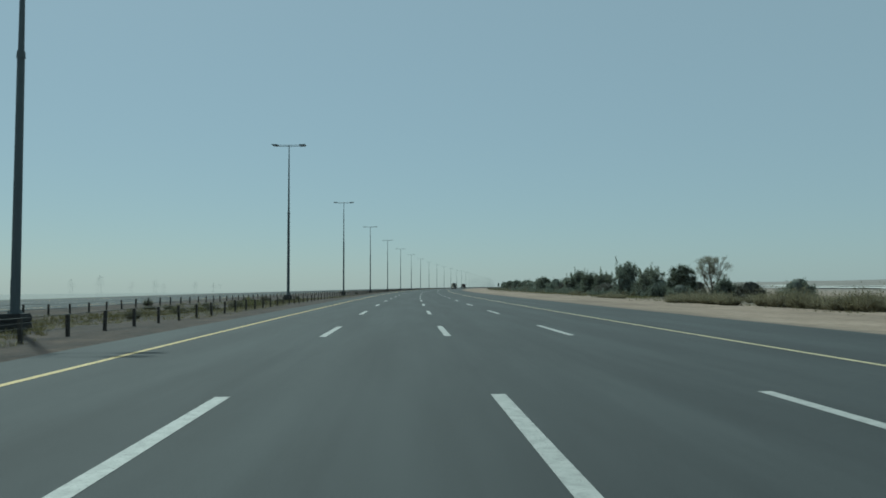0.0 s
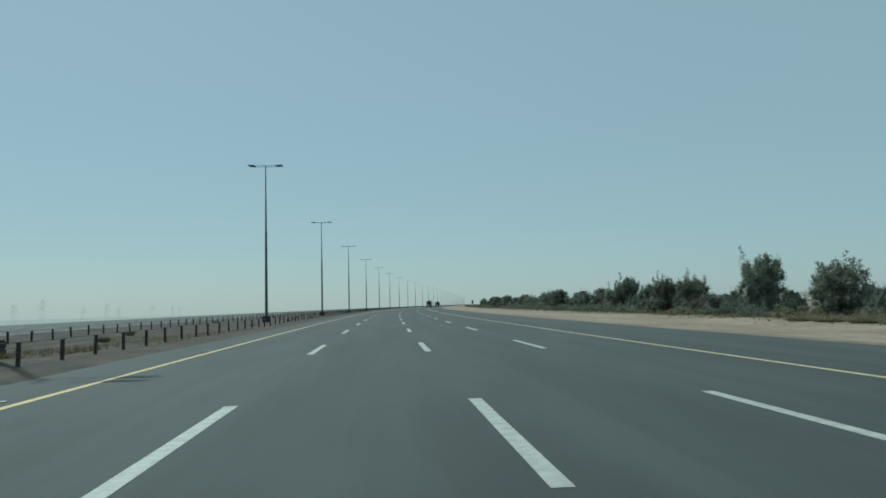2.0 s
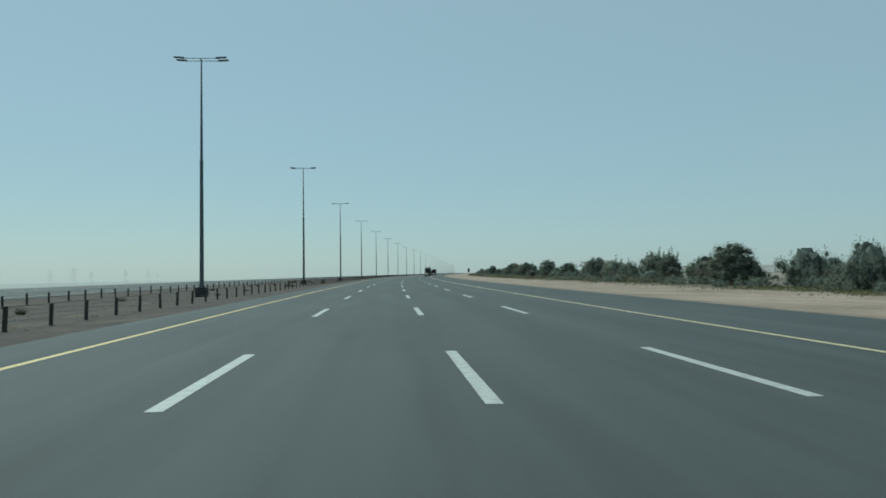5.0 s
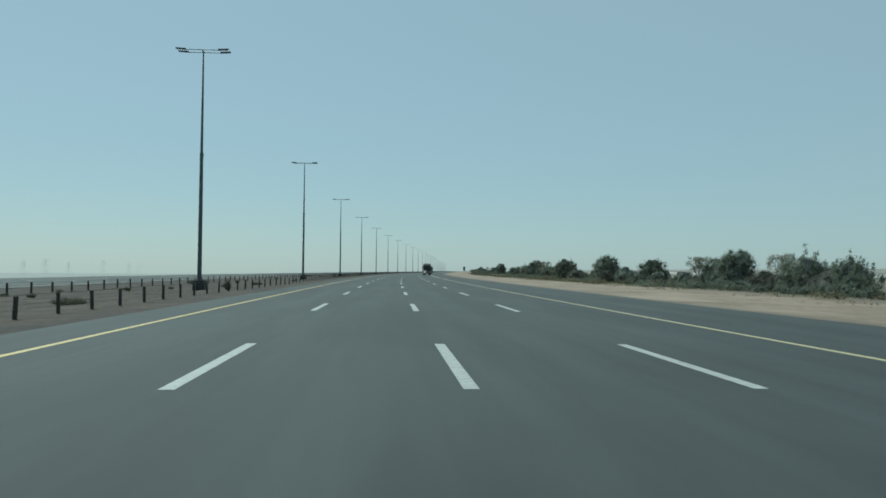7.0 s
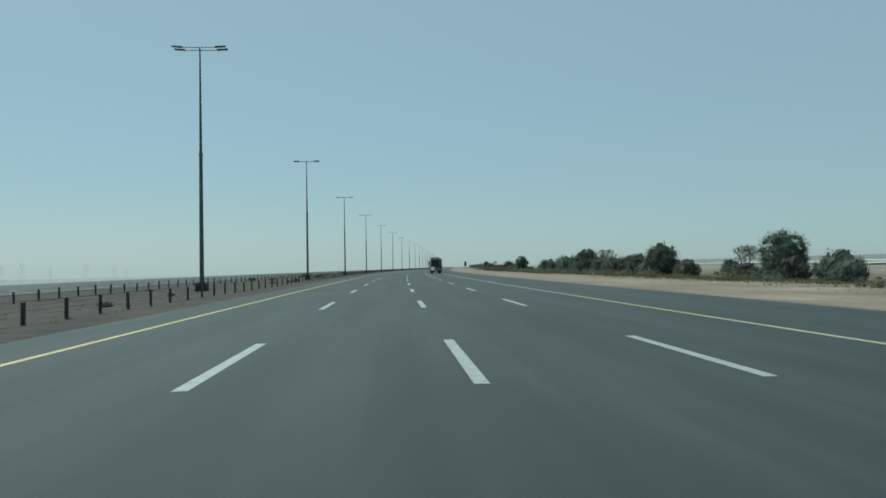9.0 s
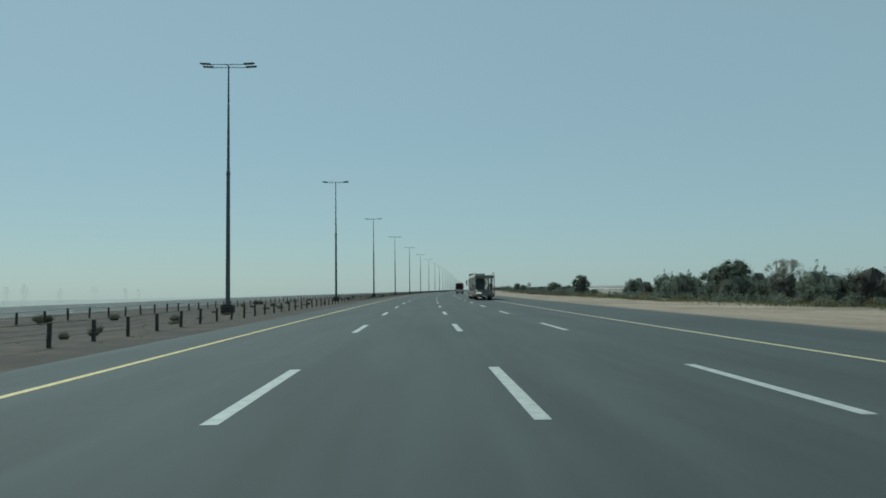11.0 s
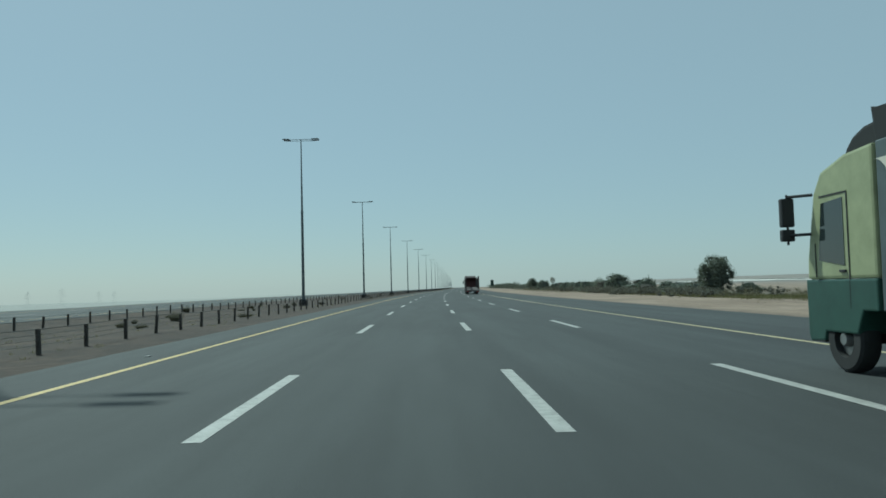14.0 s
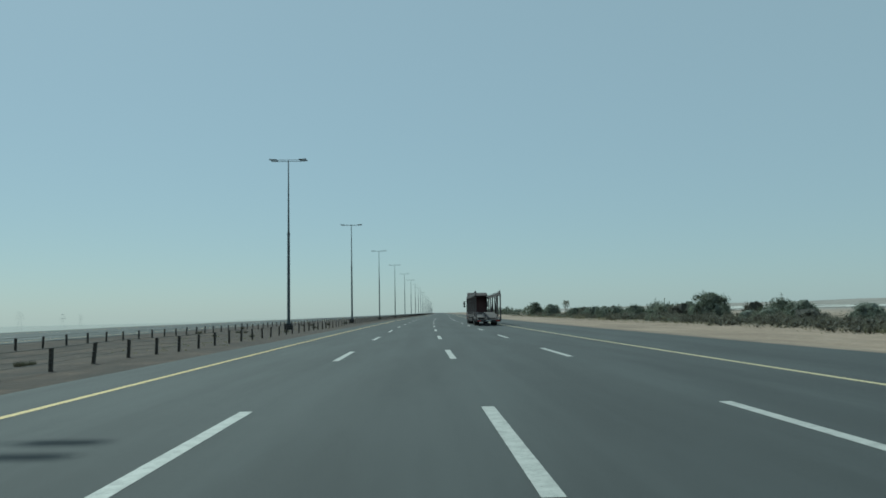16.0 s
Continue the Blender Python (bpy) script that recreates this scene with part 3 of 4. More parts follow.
COUNT = {kind: 0 for kind in MODELS}


def put_tree(kind, s, u, top, wide):
    """Stands a tree of that height and breadth at (s, u); the first of each model is the model itself."""
    if top < 0.85 * wide:
        # squat ones have models of their own
        kind = {"round": "mound", "bushy": "thicket"}.get(kind, kind)
    COUNT[kind] += 1
    model = MODELS[kind][COUNT[kind] % len(MODELS[kind])]
    z = ground_z(s, u) - 0.04
    m = road_pose(s, u, z, (sum(COUNT.values()) * 137.5) % 360)
    if model.name in USED:
        ob = copy_thing(model, m)
    else:
        USED.add(model.name)
        ob = model
        ob.matrix_basis = m
    k = (top - z) / 5.0
    ob.scale = (wide / 4.1, wide / 4.1, k)
    return ob


# the trees that stand out, along the row
for kind, s, u, top, wide in [
        ("sparse", 112, 42.2, 5.7, 4.9), ("bushy", 107.0, 42.0, 2.9, 2.6), ("round", 123.7, 41.8, 4.7, 4.6), ("bushy", 145.0, 43.0, 5.1, 5.4), ("bushy", 159.6, 42.2, 6.6, 5.0),
        ("bushy", 182.9, 42.8, 5.1, 5.0), ("bushy", 187.0, 40.4, 5.2, 4.6), ("bushy", 193, 43, 4.6, 4.6), ("round", 204.1, 43.5, 4.1, 4.2),
        ("bushy", 217.2, 43.3, 6.0, 5.0), ("bushy", 219, 41.5, 4.4, 4.5), ("low", 228, 43, 3.6, 6.0), ("round", 239.4, 44.0, 4.2, 4.8), ("low", 243.0, 40.8, 3.8, 5.0),
        ("low", 256, 42.5, 3.4, 5.5), ("round", 270.0, 40.5, 4.6, 5.4), ("low", 279, 43, 3.0, 5.0), ("low", 288.5, 44.5, 3.5, 5.0),
        ("bushy", 301.7, 43.8, 4.8, 3.6), ("bushy", 308.7, 43.4, 4.8, 4.4), ("bushy", 318.2, 42.0, 3.2, 4.0), ("bushy", 325.5, 41.5, 3.8, 5.6), ("sparse", 331, 42, 3.7, 3.4),
        ("round", 341.9, 41.5, 4.3, 4.6), ("round", 349.1, 42, 3.4, 4.0), ("sparse", 359.4, 43.7, 3.9, 4.0), ("round", 377.4, 42.5, 3.6, 5.4),
        ("round", 403.4, 41.5, 4.8, 5.0), ("low", 394, 42.5, 2.4, 4.0), ("sparse", 415, 42.5, 3.6, 3.2), ("round", 441, 40.5, 4.3, 5.6), ("bushy", 449, 43.2, 4.4, 5.2),
        ("round", 460, 42, 3.3, 4.6), ("low", 470, 43, 3.0, 4.6), ("bushy", 479, 42.5, 3.6, 4.4), ("sparse", 487.8, 42.8, 4.7, 3.8),
        ("round", 503.1, 42.4, 5.1, 5.4), ("round", 510, 42.4, 4.0, 5.6), ("low", 491.5, 43.5, 3.1, 4.6), ("low", 497.0, 43.2, 3.0, 4.8), ("bushy", 524.4, 42.1, 3.9, 4.4), ("bushy", 539.3, 43.3, 4.0, 5.0), ("bushy", 532.5, 42.5, 3.5, 4.2),
        ("round", 549.7, 39.8, 3.0, 4.4), ("round", 556.5, 42, 3.1, 4.2), ("round", 617.2, 40.5, 5.1, 5.0), ("low", 626.2, 41.5, 1.5, 5.0),
        ("low", 639.2, 41.5, 1.35, 5.4), ("round", 650.2, 42.5, 1.6, 3.4), ("round", 660.9, 41, 1.9, 3.8), ("bushy", 675, 45, 2.6, 4.0), ("round", 690.9, 41.7, 3.7, 6.0),
        ("round", 703.2, 42, 2.3, 4.2), ("bushy", 717.2, 42.5, 2.7, 4.2), ("bushy", 727.8, 44.1, 2.9, 4.4), ("round", 739.2, 42.2, 2.2, 4.4), ("bushy", 752.2, 42, 2.1, 4.2),
        ("round", 769.2, 41.9, 2.1, 4.4), ("bushy", 785.2, 42.1, 2.2, 4.4), ("round", 801.2, 42, 2.2, 4.6), ("sparse", 830.9, 42.2, 4.8, 2.2),
        ("round", 850, 40.2, 3.4, 6.0), ("round", 886.5, 38.5, 4.9, 5.0), ("low", 899.2, 41, 3.0, 7.0), ("low", 918, 42, 2.8, 7.0)]:
    put_tree(kind, s, u, top, wide)
rng = random.Random(5)
s = 930.0
while s < 1500:
    put_tree("distant", s, 40 + rng.uniform(-2, 3), rng.uniform(2.2, 4.4), rng.uniform(4.5, 7))
    s += rng.uniform(7, 16)
# lower growth between and behind the row
for k in range(74):
    s = 172 + k * 5.3 + rng.uniform(-2, 2)
    if not 552 < s < 612:
        put_tree("low" if rng.random() < 0.9 else "bushy", s, 43.5 + rng.uniform(-3.5, 4.0), rng.uniform(1.7, 2.8) if s < 300 else (rng.uniform(2.1, 3.1) if 465 < s < 552 else rng.uniform(1.2, 2.0)), rng.uniform(3.0, 4.4))
for k in range(30):
    s = 612 + k * 7.0 + rng.uniform(-2, 2)
    put_tree("low", s, 42.5 + rng.uniform(-2.5, 3.0), rng.uniform(0.9, 1.4) if s < 680 else rng.uniform(1.6, 2.4), rng.uniform(3.8, 5.4))
for k in range(12):
    put_tree("low", 96 + k * 7.5 + rng.uniform(-2, 2), 43.0 + rng.uniform(-4, 4), rng.uniform(1.4, 2.3), rng.uniform(3.4, 4.8))


def build_shrub(seed, leaf):
    rg = random.Random(seed)
    top = new("shrub")
    verts, faces = [], []
    for _ in range(18):
        a, r = rg.uniform(0, 6.3), 0.78 * math.sqrt(rg.random())
        h = 0.8 * (1 - 0.6 * r * r) * rg.uniform(0.05, 0.95)
        clump(rg, Vector((r * math.cos(a), r * math.sin(a), 0.05 + h)), rg.uniform(0.16, 0.28), 60, 0.036, verts, faces, 1.2, 0.6)
    for v in verts:
        v.z = max(v.z, 0.0)
    crown = new("foliage", mesh_of("foliage", verts, faces, leaf))
    crown.parent = top
    bm = bmesh.new()
    for i in range(6):
        a = 1.05 * i
        tube(bm, (0.05 * math.cos(a), 0.05 * math.sin(a), -0.1), (0.16 * math.cos(a), 0.16 * math.sin(a), 0.22), 0.012, 0.005, 5)
    part("woody_base", bm, BARK, top)
    return top


def build_twig_bush(seed, leaf):
    """A low bush of thin upright stems with small leaves among them."""
    rg = random.Random(seed)
    top = new("shrub")
    verts, faces = [], []
    off = Vector((rg.uniform(0, 50), rg.uniform(0, 50), 0))
    for _ in range(620):
        a, r = rg.uniform(0, 6.3), 0.34 * math.sqrt(rg.random())
        lean = Vector((math.cos(a) * r * 1.8, math.sin(a) * r * 1.8, 1.0)) + Vector((rg.gauss(0, 0.3), rg.gauss(0, 0.3), 0))
        lean.normalize()
        h = (1.0 - 1.2 * r) * rg.uniform(0.45, 1.0) * (1.0 + 0.5 * noise.noise(Vector((math.cos(a), math.sin(a), 0)) * 1.3 + off))
        base = Vector((r * math.cos(a), r * math.sin(a), 0.0))
        side = Vector((-lean.y, lean.x, 0.0)).normalized() if abs(lean.x) + abs(lean.y) > 1e-4 else Vector((1, 0, 0))
        side.rotate(Matrix.Rotation(rg.uniform(0, 3.1), 3, "Z"))
        w = rg.uniform(0.008, 0.018)
        k = len(verts)
        verts += [base - side * w, base + side * w, base + lean * h]
        faces.append((k, k + 1, k + 2))
        leaf_spray(rg, base + lean * h * rg.uniform(0.5, 1.0), 0.09, 2, 0.032, verts, faces, 0.6, 0.0)
    for v in verts:
        v.z = max(v.z, 0.0)
    crown = new("foliage", mesh_of("foliage", verts, faces, leaf))
    crown.parent = top
    bm = bmesh.new()
    for i in range(6):
        a = 1.05 * i
        tube(bm, (0.06 * math.cos(a), 0.06 * math.sin(a), -0.1), (0.18 * math.cos(a), 0.18 * math.sin(a), 0.35), 0.012, 0.005, 5)
    part("woody_base", bm, BARK, top)
    return top


SHRUBS = [tagged(build_shrub(51, LEAF_DRY), "low dry brown desert shrub on sand", "shrub", "roadside shrubs"),
          tagged(build_shrub(52, LEAF_GREY), "low grey-green desert shrub on sand", "shrub", "roadside shrubs"),
          tagged(build_shrub(53, LEAF_DRY), "low dry brown desert shrub on sand", "shrub", "roadside shrubs"),
          tagged(build_twig_bush(57, LEAF_OLIVE), "tall dry olive-brown twiggy bush on sand", "shrub", "roadside shrubs"),
          tagged(build_twig_bush(54, LEAF_GRASS), "olive green twiggy bush in the stony median", "shrub", "median shrubs"),
          tagged(build_twig_bush(55, LEAF_SCRUB), "dark dusty twiggy bush in the stony median", "shrub", "median shrubs"),
          tagged(build_twig_bush(56, LEAF_SCRUB), "dark dusty twiggy bush in the stony median", "shrub", "median shrubs")]
rg = random.Random(8)
spots = []
for k in range(130):
    s = rg.uniform(120, 900)
    spots.append((s, rg.choice((rg.uniform(30, 42), rg.uniform(34, 42))), rg.uniform(0.9, 2.2), rg.uniform(0.6, 1.4)))
# tall dry olive growth in front of the trees near the start
spots += [(80.5, 26.4, 2.3, 1.4), (77.5, 27.4, 2.4, 1.6), (74.5, 27.8, 2.2, 1.4), (71.5, 28.2, 2.4, 1.6), (82.6, 28.4, 2.5, 1.8),
          (69.2, 30.8, 2.4, 2.0), (66.8, 31.2, 2.7, 2.4), (64.4, 31.4, 2.6, 2.3), (62.2, 31.8, 2.2, 1.9), (68.0, 33.5, 2.5, 2.2),
          (59.5, 31.8, 2.2, 2.0), (57.2, 32.2, 2.6, 2.4), (54.8, 32.0, 2.5, 2.2), (52.4, 32.4, 2.3, 2.0),
          (101.7, 33.4, 2.3, 1.5), (99.5, 36.2, 2.2, 1.4), (104.5, 35.0, 2.0, 1.2), (95.0, 36.5, 2.4, 1.7), (91.0, 35.0, 2.2, 1.5), (88.0, 38.0, 2.3, 1.6),
          (117.0, 30.0, 2.2, 0.9), (121.0, 30.3, 2.4, 1.1), (125.5, 30.4, 2.4, 1.0), (130.0, 30.6, 2.0, 0.8)]
# bushes of the median
spots += [(68.8, -23.6, 0.8, 0.7), (51.8, -15.8, 0.9, 0.5), (54.3, -15.2, 0.6, 0.5), (56.6, -15.0, 0.9, 0.7), (68.4, -16.0, 1.3, 0.9), (73.3, -15.6, 1.6, 0.8), (81, -16.5, 1.2, 0.7),
          (105.8, -20.9, 1.0, 0.9), (98.7, -21.6, 0.8, 0.8), (121.9, -19.0, 0.8, 0.5), (284.6, -15.4, 1.5, 0.45), (331.7, -15.6, 0.6, 0.5), (334.4, -22.8, 0.8, 0.6), (338.8, -22.6, 0.8, 0.6),
          (439.4, -23.6, 1.1, 0.6), (444.2, -21.4, 0.6, 0.6), (493.2, -23.4, 0.6, 0.7), (505.0, -21.5, 0.6, 0.6), (484.9, -22.9, 0.5, 0.6), (495.4, -23.3, 0.9, 0.6), (556.0, -18.9, 0.8, 0.8),
          (558.1, -14.6, 1.0, 0.4), (571.1, -23.1, 0.6, 0.7), (307.6, -13.2, 0.45, 1.0)]
for k in range(26):
    spots.append((rg.uniform(8, 110), rg.uniform(-23, -14), rg.uniform(0.5, 1.1), rg.uniform(0.35, 0.75)))
for k in range(80):
    spots.append((rg.uniform(110, 720), rg.uniform(-23.5, -14), rg.uniform(0.3, 0.75), rg.uniform(0.2, 0.55)))
for i, (s, u, wide, high) in enumerate(spots):
    m = road_pose(s, u, ground_z(s, u) - 0.03, rg.uniform(0, 360))
    model = SHRUBS[1 if rg.random() < 0.35 else (0 if i % 2 else 2)]
    if u < 0:
        model = SHRUBS[4 if s < 130 and i % 3 == 0 else 5 + i % 2]
    elif s < 131:
        model = SHRUBS[3]
    if model.name in USED:
        ob = copy_thing(model, m)
    else:
        USED.add(model.name)
        ob = model
        ob.matrix_basis = m
    ob.scale = (wide, wide, high * (1.15 if u < 0 else 1.0))


def build_scrub(areas, leaf, label, seed):
    """A thicket of low growth in front of the trees, one object."""
    rq = random.Random(seed)
    verts, faces = [], []
    for s0, s1, count, u0, u1, h0, h1 in areas:
        for _ in range(count):
            s, u = rq.uniform(s0, s1), u0 + (u1 - u0) * rq.random() ** 0.8
            base = road_at(s, u, ground_z(s, u))
            wide, high = rq.uniform(0.9, 2.0), rq.uniform(h0, h1)
            for _ in range(11):
                a, r = rq.uniform(0, 6.3), 0.8 * math.sqrt(rq.random())
                h = high * (1 - 0.6 * r * r) * rq.uniform(0.05, 0.85)
                clump(rq, base + Vector((wide * r * math.cos(a), wide * r * math.sin(a), 0.08 + h)), rq.uniform(0.2, 0.5), 60, 0.052, verts, faces, 1.1, 0.9)
    ob = new("scrub", mesh_of("scrub", verts, faces, leaf))
    return tagged(ob, label, "scrub", kind="stuff")


build_scrub([(150, 300, 78, 34, 42, 0.9, 1.8), (296, 372, 32, 34, 42, 0.8, 1.4), (400, 560, 48, 33, 42, 0.8, 1.5)], LEAF_DARK, "low dark grey-green scrub at the foot of the trees", 19)
build_scrub([(585, 660, 64, 27.5, 38, 0.8, 1.4), (660, 720, 46, 30, 41, 0.9, 1.6), (720, 860, 48, 33, 42, 0.9, 1.7)], LEAF_BROWN, "low dusty brown scrub along the sand verge", 20)


def build_grass(name, label, areas, leaf, seed, thick=1.0):
    """Tufts of thin blades, one object."""
    rq = random.Random(seed)
    verts, faces = [], []
    for count, s0, s1, u0, u1, tall in areas:
        for _ in range(count):
            s, u = rq.uniform(s0, s1), rq.uniform(u0, u1)
            if noise.noise(Vector((s * 0.06, u * 0.12, seed))) < (-0.12 if u < 22 or u > 31 else -0.3):
                continue
            base = road_at(s, u, ground_z(s, u) - 0.02)
            for _ in range(10):
                a, lean = rq.uniform(0, 6.3), rq.uniform(0.1, 0.7)
                h = tall * rq.uniform(0.5, 1.3)
                d = Vector((math.cos(a), math.sin(a), 0))
                w = Vector((-d.y, d.x, 0)) * rq.uniform(0.004, 0.010) * thick
                p = base + d * rq.uniform(0, 0.14)
                k = len(verts)
                verts += [p - w, p + w, p + d * lean * h * 0.8 + Vector((0, 0, h))]
                faces.append((k, k + 1, k + 2))
    ob = new(name, mesh_of(name, verts, faces, leaf))
    return tagged(ob, label, "grass", kind="stuff")


build_grass("dry_grass", "thin dry yellow-brown grass tufts on the sand",
            [(2600, 0, 700, -23.5, -11.0, 0.11), (4200, 0, 130, -23, -11.5, 0.16), (10000, 30, 900, 28, 43, 0.24), (1200, 30, 800, 24, 28, 0.08)], LEAF_DRY, 3, 1.7)
build_grass("green_grass", "patches of yellowed green grass by the trees",
            [(6000, 380, 640, 33, 41, 0.32), (7000, 490, 630, 29.5, 37, 0.24), (3000, 120, 260, 33, 41, 0.25)], LEAF_GRASS, 4, 2.4)
build_grass("median_grass", "olive brown grass tufts in the stony median", [(2600, 5, 110, -22, -13.5, 0.26)], LEAF_MEDIAN, 4, 2.4)


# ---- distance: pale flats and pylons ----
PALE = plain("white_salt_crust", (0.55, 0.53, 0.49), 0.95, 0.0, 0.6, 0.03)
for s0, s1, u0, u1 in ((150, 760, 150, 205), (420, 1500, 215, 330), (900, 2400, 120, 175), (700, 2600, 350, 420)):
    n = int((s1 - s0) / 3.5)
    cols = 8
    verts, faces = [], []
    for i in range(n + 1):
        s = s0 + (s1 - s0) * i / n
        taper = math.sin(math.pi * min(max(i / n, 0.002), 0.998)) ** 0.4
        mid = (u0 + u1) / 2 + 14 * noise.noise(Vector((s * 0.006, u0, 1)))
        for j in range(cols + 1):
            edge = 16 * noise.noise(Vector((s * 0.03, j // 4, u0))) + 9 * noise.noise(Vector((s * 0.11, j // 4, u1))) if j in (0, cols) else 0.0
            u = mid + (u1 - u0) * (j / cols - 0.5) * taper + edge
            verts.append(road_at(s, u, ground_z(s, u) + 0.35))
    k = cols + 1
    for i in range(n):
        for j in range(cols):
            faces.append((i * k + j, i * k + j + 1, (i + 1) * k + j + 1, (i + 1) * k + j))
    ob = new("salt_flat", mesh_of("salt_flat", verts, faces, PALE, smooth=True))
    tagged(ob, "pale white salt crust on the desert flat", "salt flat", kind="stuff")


PYLON = plain("galvanised_lattice_steel", (0.24, 0.26, 0.26), 0.6, 0.2, 0.15, 0.5)


def plain_height(x, y):
    # height of the far plain at a place
    k = int(np.argmin((AXIS_X - x) ** 2 + (AXIS_Y - y) ** 2))
    h = AXIS_H[k]
    return ground_z(float(AXIS_S[k]), float((x - AXIS_X[k]) * math.cos(h) - (y - AXIS_Y[k]) * math.sin(h)))


def build_pylon():
    top = new("pylon")
    bm = bmesh.new()
    levels = [(0, 4.2), (9, 3.0), (17, 2.1), (24, 1.4), (30, 1.0), (36, 0.5)]
    for (z0, w0), (z1, w1) in zip(levels, levels[1:]):
        for a in range(4):
            c0 = Vector((w0 * (1 if a in (0, 3) else -1), w0 * (1 if a < 2 else -1), z0))
            c1 = Vector((w1 * (1 if a in (0, 3) else -1), w1 * (1 if a < 2 else -1), z1))
            b = (a + 1) % 4
            d0 = Vector((w0 * (1 if b in (0, 3) else -1), w0 * (1 if b < 2 else -1), z0))
            d1 = Vector((w1 * (1 if b in (0, 3) else -1), w1 * (1 if b < 2 else -1), z1))
            tube(bm, c0, c1, 0.045, 0.04, 4)
            tube(bm, c0, d1, 0.018, 0.018, 4)
            tube(bm, d0, c1, 0.018, 0.018, 4)
    part("lattice", bm, PYLON, top)
    for z, half in ((22, 6.5), (27, 5.5), (32, 4.5)):
        bm = bmesh.new()
        for side in (-1, 1):
            tube(bm, (0.5 * side, 0, z + 1.2), (half * side, 0, z), 0.07, 0.05, 4)
            tube(bm, (1.2 * side, 0.8, z - 0.4), (half * side, 0, z), 0.07, 0.05, 4)
            tube(bm, (1.2 * side, -0.8, z - 0.4), (half * side, 0, z), 0.07, 0.05, 4)
            tube(bm, (half * side, 0, z), (half * side, 0, z - 2.2), 0.10, 0.10, 5)
        part("cross_arm", bm, PYLON, top)
    return tagged(top, "distant grey steel lattice power pylon", "pylon", "power line pylons")


pylon = build_pylon()
for i, (x, y) in enumerate([(-556, 1448), (-607, 1929), (-643, 2433), (-700, 2900), (-709, 1692), (-765, 2223), (-815, 2680), (-770, 3300)]):
    m = pose(x, y, plain_height(x, y) - 0.5, 0, 0, 8 + 5 * (i % 3))
    if i:
        ob = copy_thing(pylon, m)
    else:
        ob = pylon
        ob.matrix_basis = m
    ob.scale = (1.2, 1.2, 1.2)


# ---- large road sign far ahead, seen from behind the light ----
def build_sign():
    top = new("road_sign")
    bm = bmesh.new()
    box(bm, -1.1, 1.1, -0.04, 0.04, 2.2, 6.4, 0.02)
    part("panel", bm, plain("dark_sign_face", (0.02, 0.05, 0.04), 0.5, 0.0, 0.2, 1.0), top, "dark sign face")
    for x in (-0.8, 0.8):
        bm = bmesh.new()
        tube(bm, (x, 0.12, -0.5), (x, 0.12, 6.2), 0.09, 0.09, 8)
        part("post", bm, GALV, top)
    return tagged(top, "dark roadside sign panel on two steel posts", "road sign")


build_sign().matrix_basis = road_pose(1061.5, 24.5, ground_z(1061.5, 24.5))


# ---- empty car carriers ----
def paint(name, color, rough=0.45):
    return plain(name, color, rough, 0.0, 0.22, 2.5)


CREAM = paint("dusty_cream_paint", (0.70, 0.66, 0.55))
NIGHT = paint("dark_deck_panel", (0.012, 0.014, 0.016), 0.85)
SOOT = paint("sooty_maroon_panel", (0.035, 0.020, 0.021), 0.85)
DIRTY = paint("grimy_grey_steel", (0.17, 0.16, 0.15), 0.7)
GRIME = paint("sooty_brown_steel", (0.075, 0.062, 0.06), 0.75)
DECK = paint("dusty_grey_brown_deck", (0.34, 0.32, 0.27), 0.75)
UNDER = paint("black_chassis_paint", (0.03, 0.03, 0.032), 0.7)
CABTOP = paint("pale_yellow_green_paint", (0.37, 0.39, 0.22), 0.4)
RUSTY = paint("rusty_brown_cream_paint", (0.27, 0.21, 0.18), 0.7)
CABLOW = paint("dark_green_paint", (0.035, 0.085, 0.065), 0.4)
DARKPANEL = paint("dark_blue_grey_panel", (0.09, 0.115, 0.12), 0.6)
RUBBER = paint("dusty_tyre_rubber", (0.03, 0.03, 0.03), 0.9)
RIM = plain("dull_steel_rim", (0.35, 0.35, 0.34), 0.4, 0.8, 0.3, 6.0)
MAROON = paint("faded_maroon_paint", (0.085, 0.034, 0.035), 0.6)
REDLIGHT = paint("red_lens", (0.35, 0.02, 0.015), 0.25)
BEAM = paint("maroon_brown_beam", (0.25, 0.175, 0.16), 0.7)
BOXPINK = paint("dusty_pinkish_box", (0.40, 0.31, 0.27), 0.7)
WHITEBAR = paint("white_marking", (0.5, 0.5, 0.48), 0.5)
YELLOWBAR = paint("yellow_marking", (0.5, 0.36, 0.06), 0.5)
glass_m, glass_nt, glass_b = material("tinted_glass", 0.06)
glass_b.inputs["Base Color"].default_value = (0.03, 0.04, 0.04, 1)
glass_b.inputs["Specular IOR Level"].default_value = 0.8


def slab(profile, x0, x1, bevel=0.0):
    """A (y, z) outline pushed across from x0 to x1."""
    bm = bmesh.new()
    left = [bm.verts.new((x0, y, z)) for y, z in profile]
    right = [bm.verts.new((x1, y, z)) for y, z in profile]
    n = len(profile)
    bm.faces.new(left)
    bm.faces.new(list(reversed(right)))
    for i in range(n):
        bm.faces.new((left[i], right[i], right[(i + 1) % n], left[(i + 1) % n]))
    bmesh.ops.recalc_face_normals(bm, faces=bm.faces)
    if bevel:
        bmesh.ops.bevel(bm, geom=list(bm.edges), offset=bevel, segments=2, affect="EDGES", profile=0.6)
    return bm


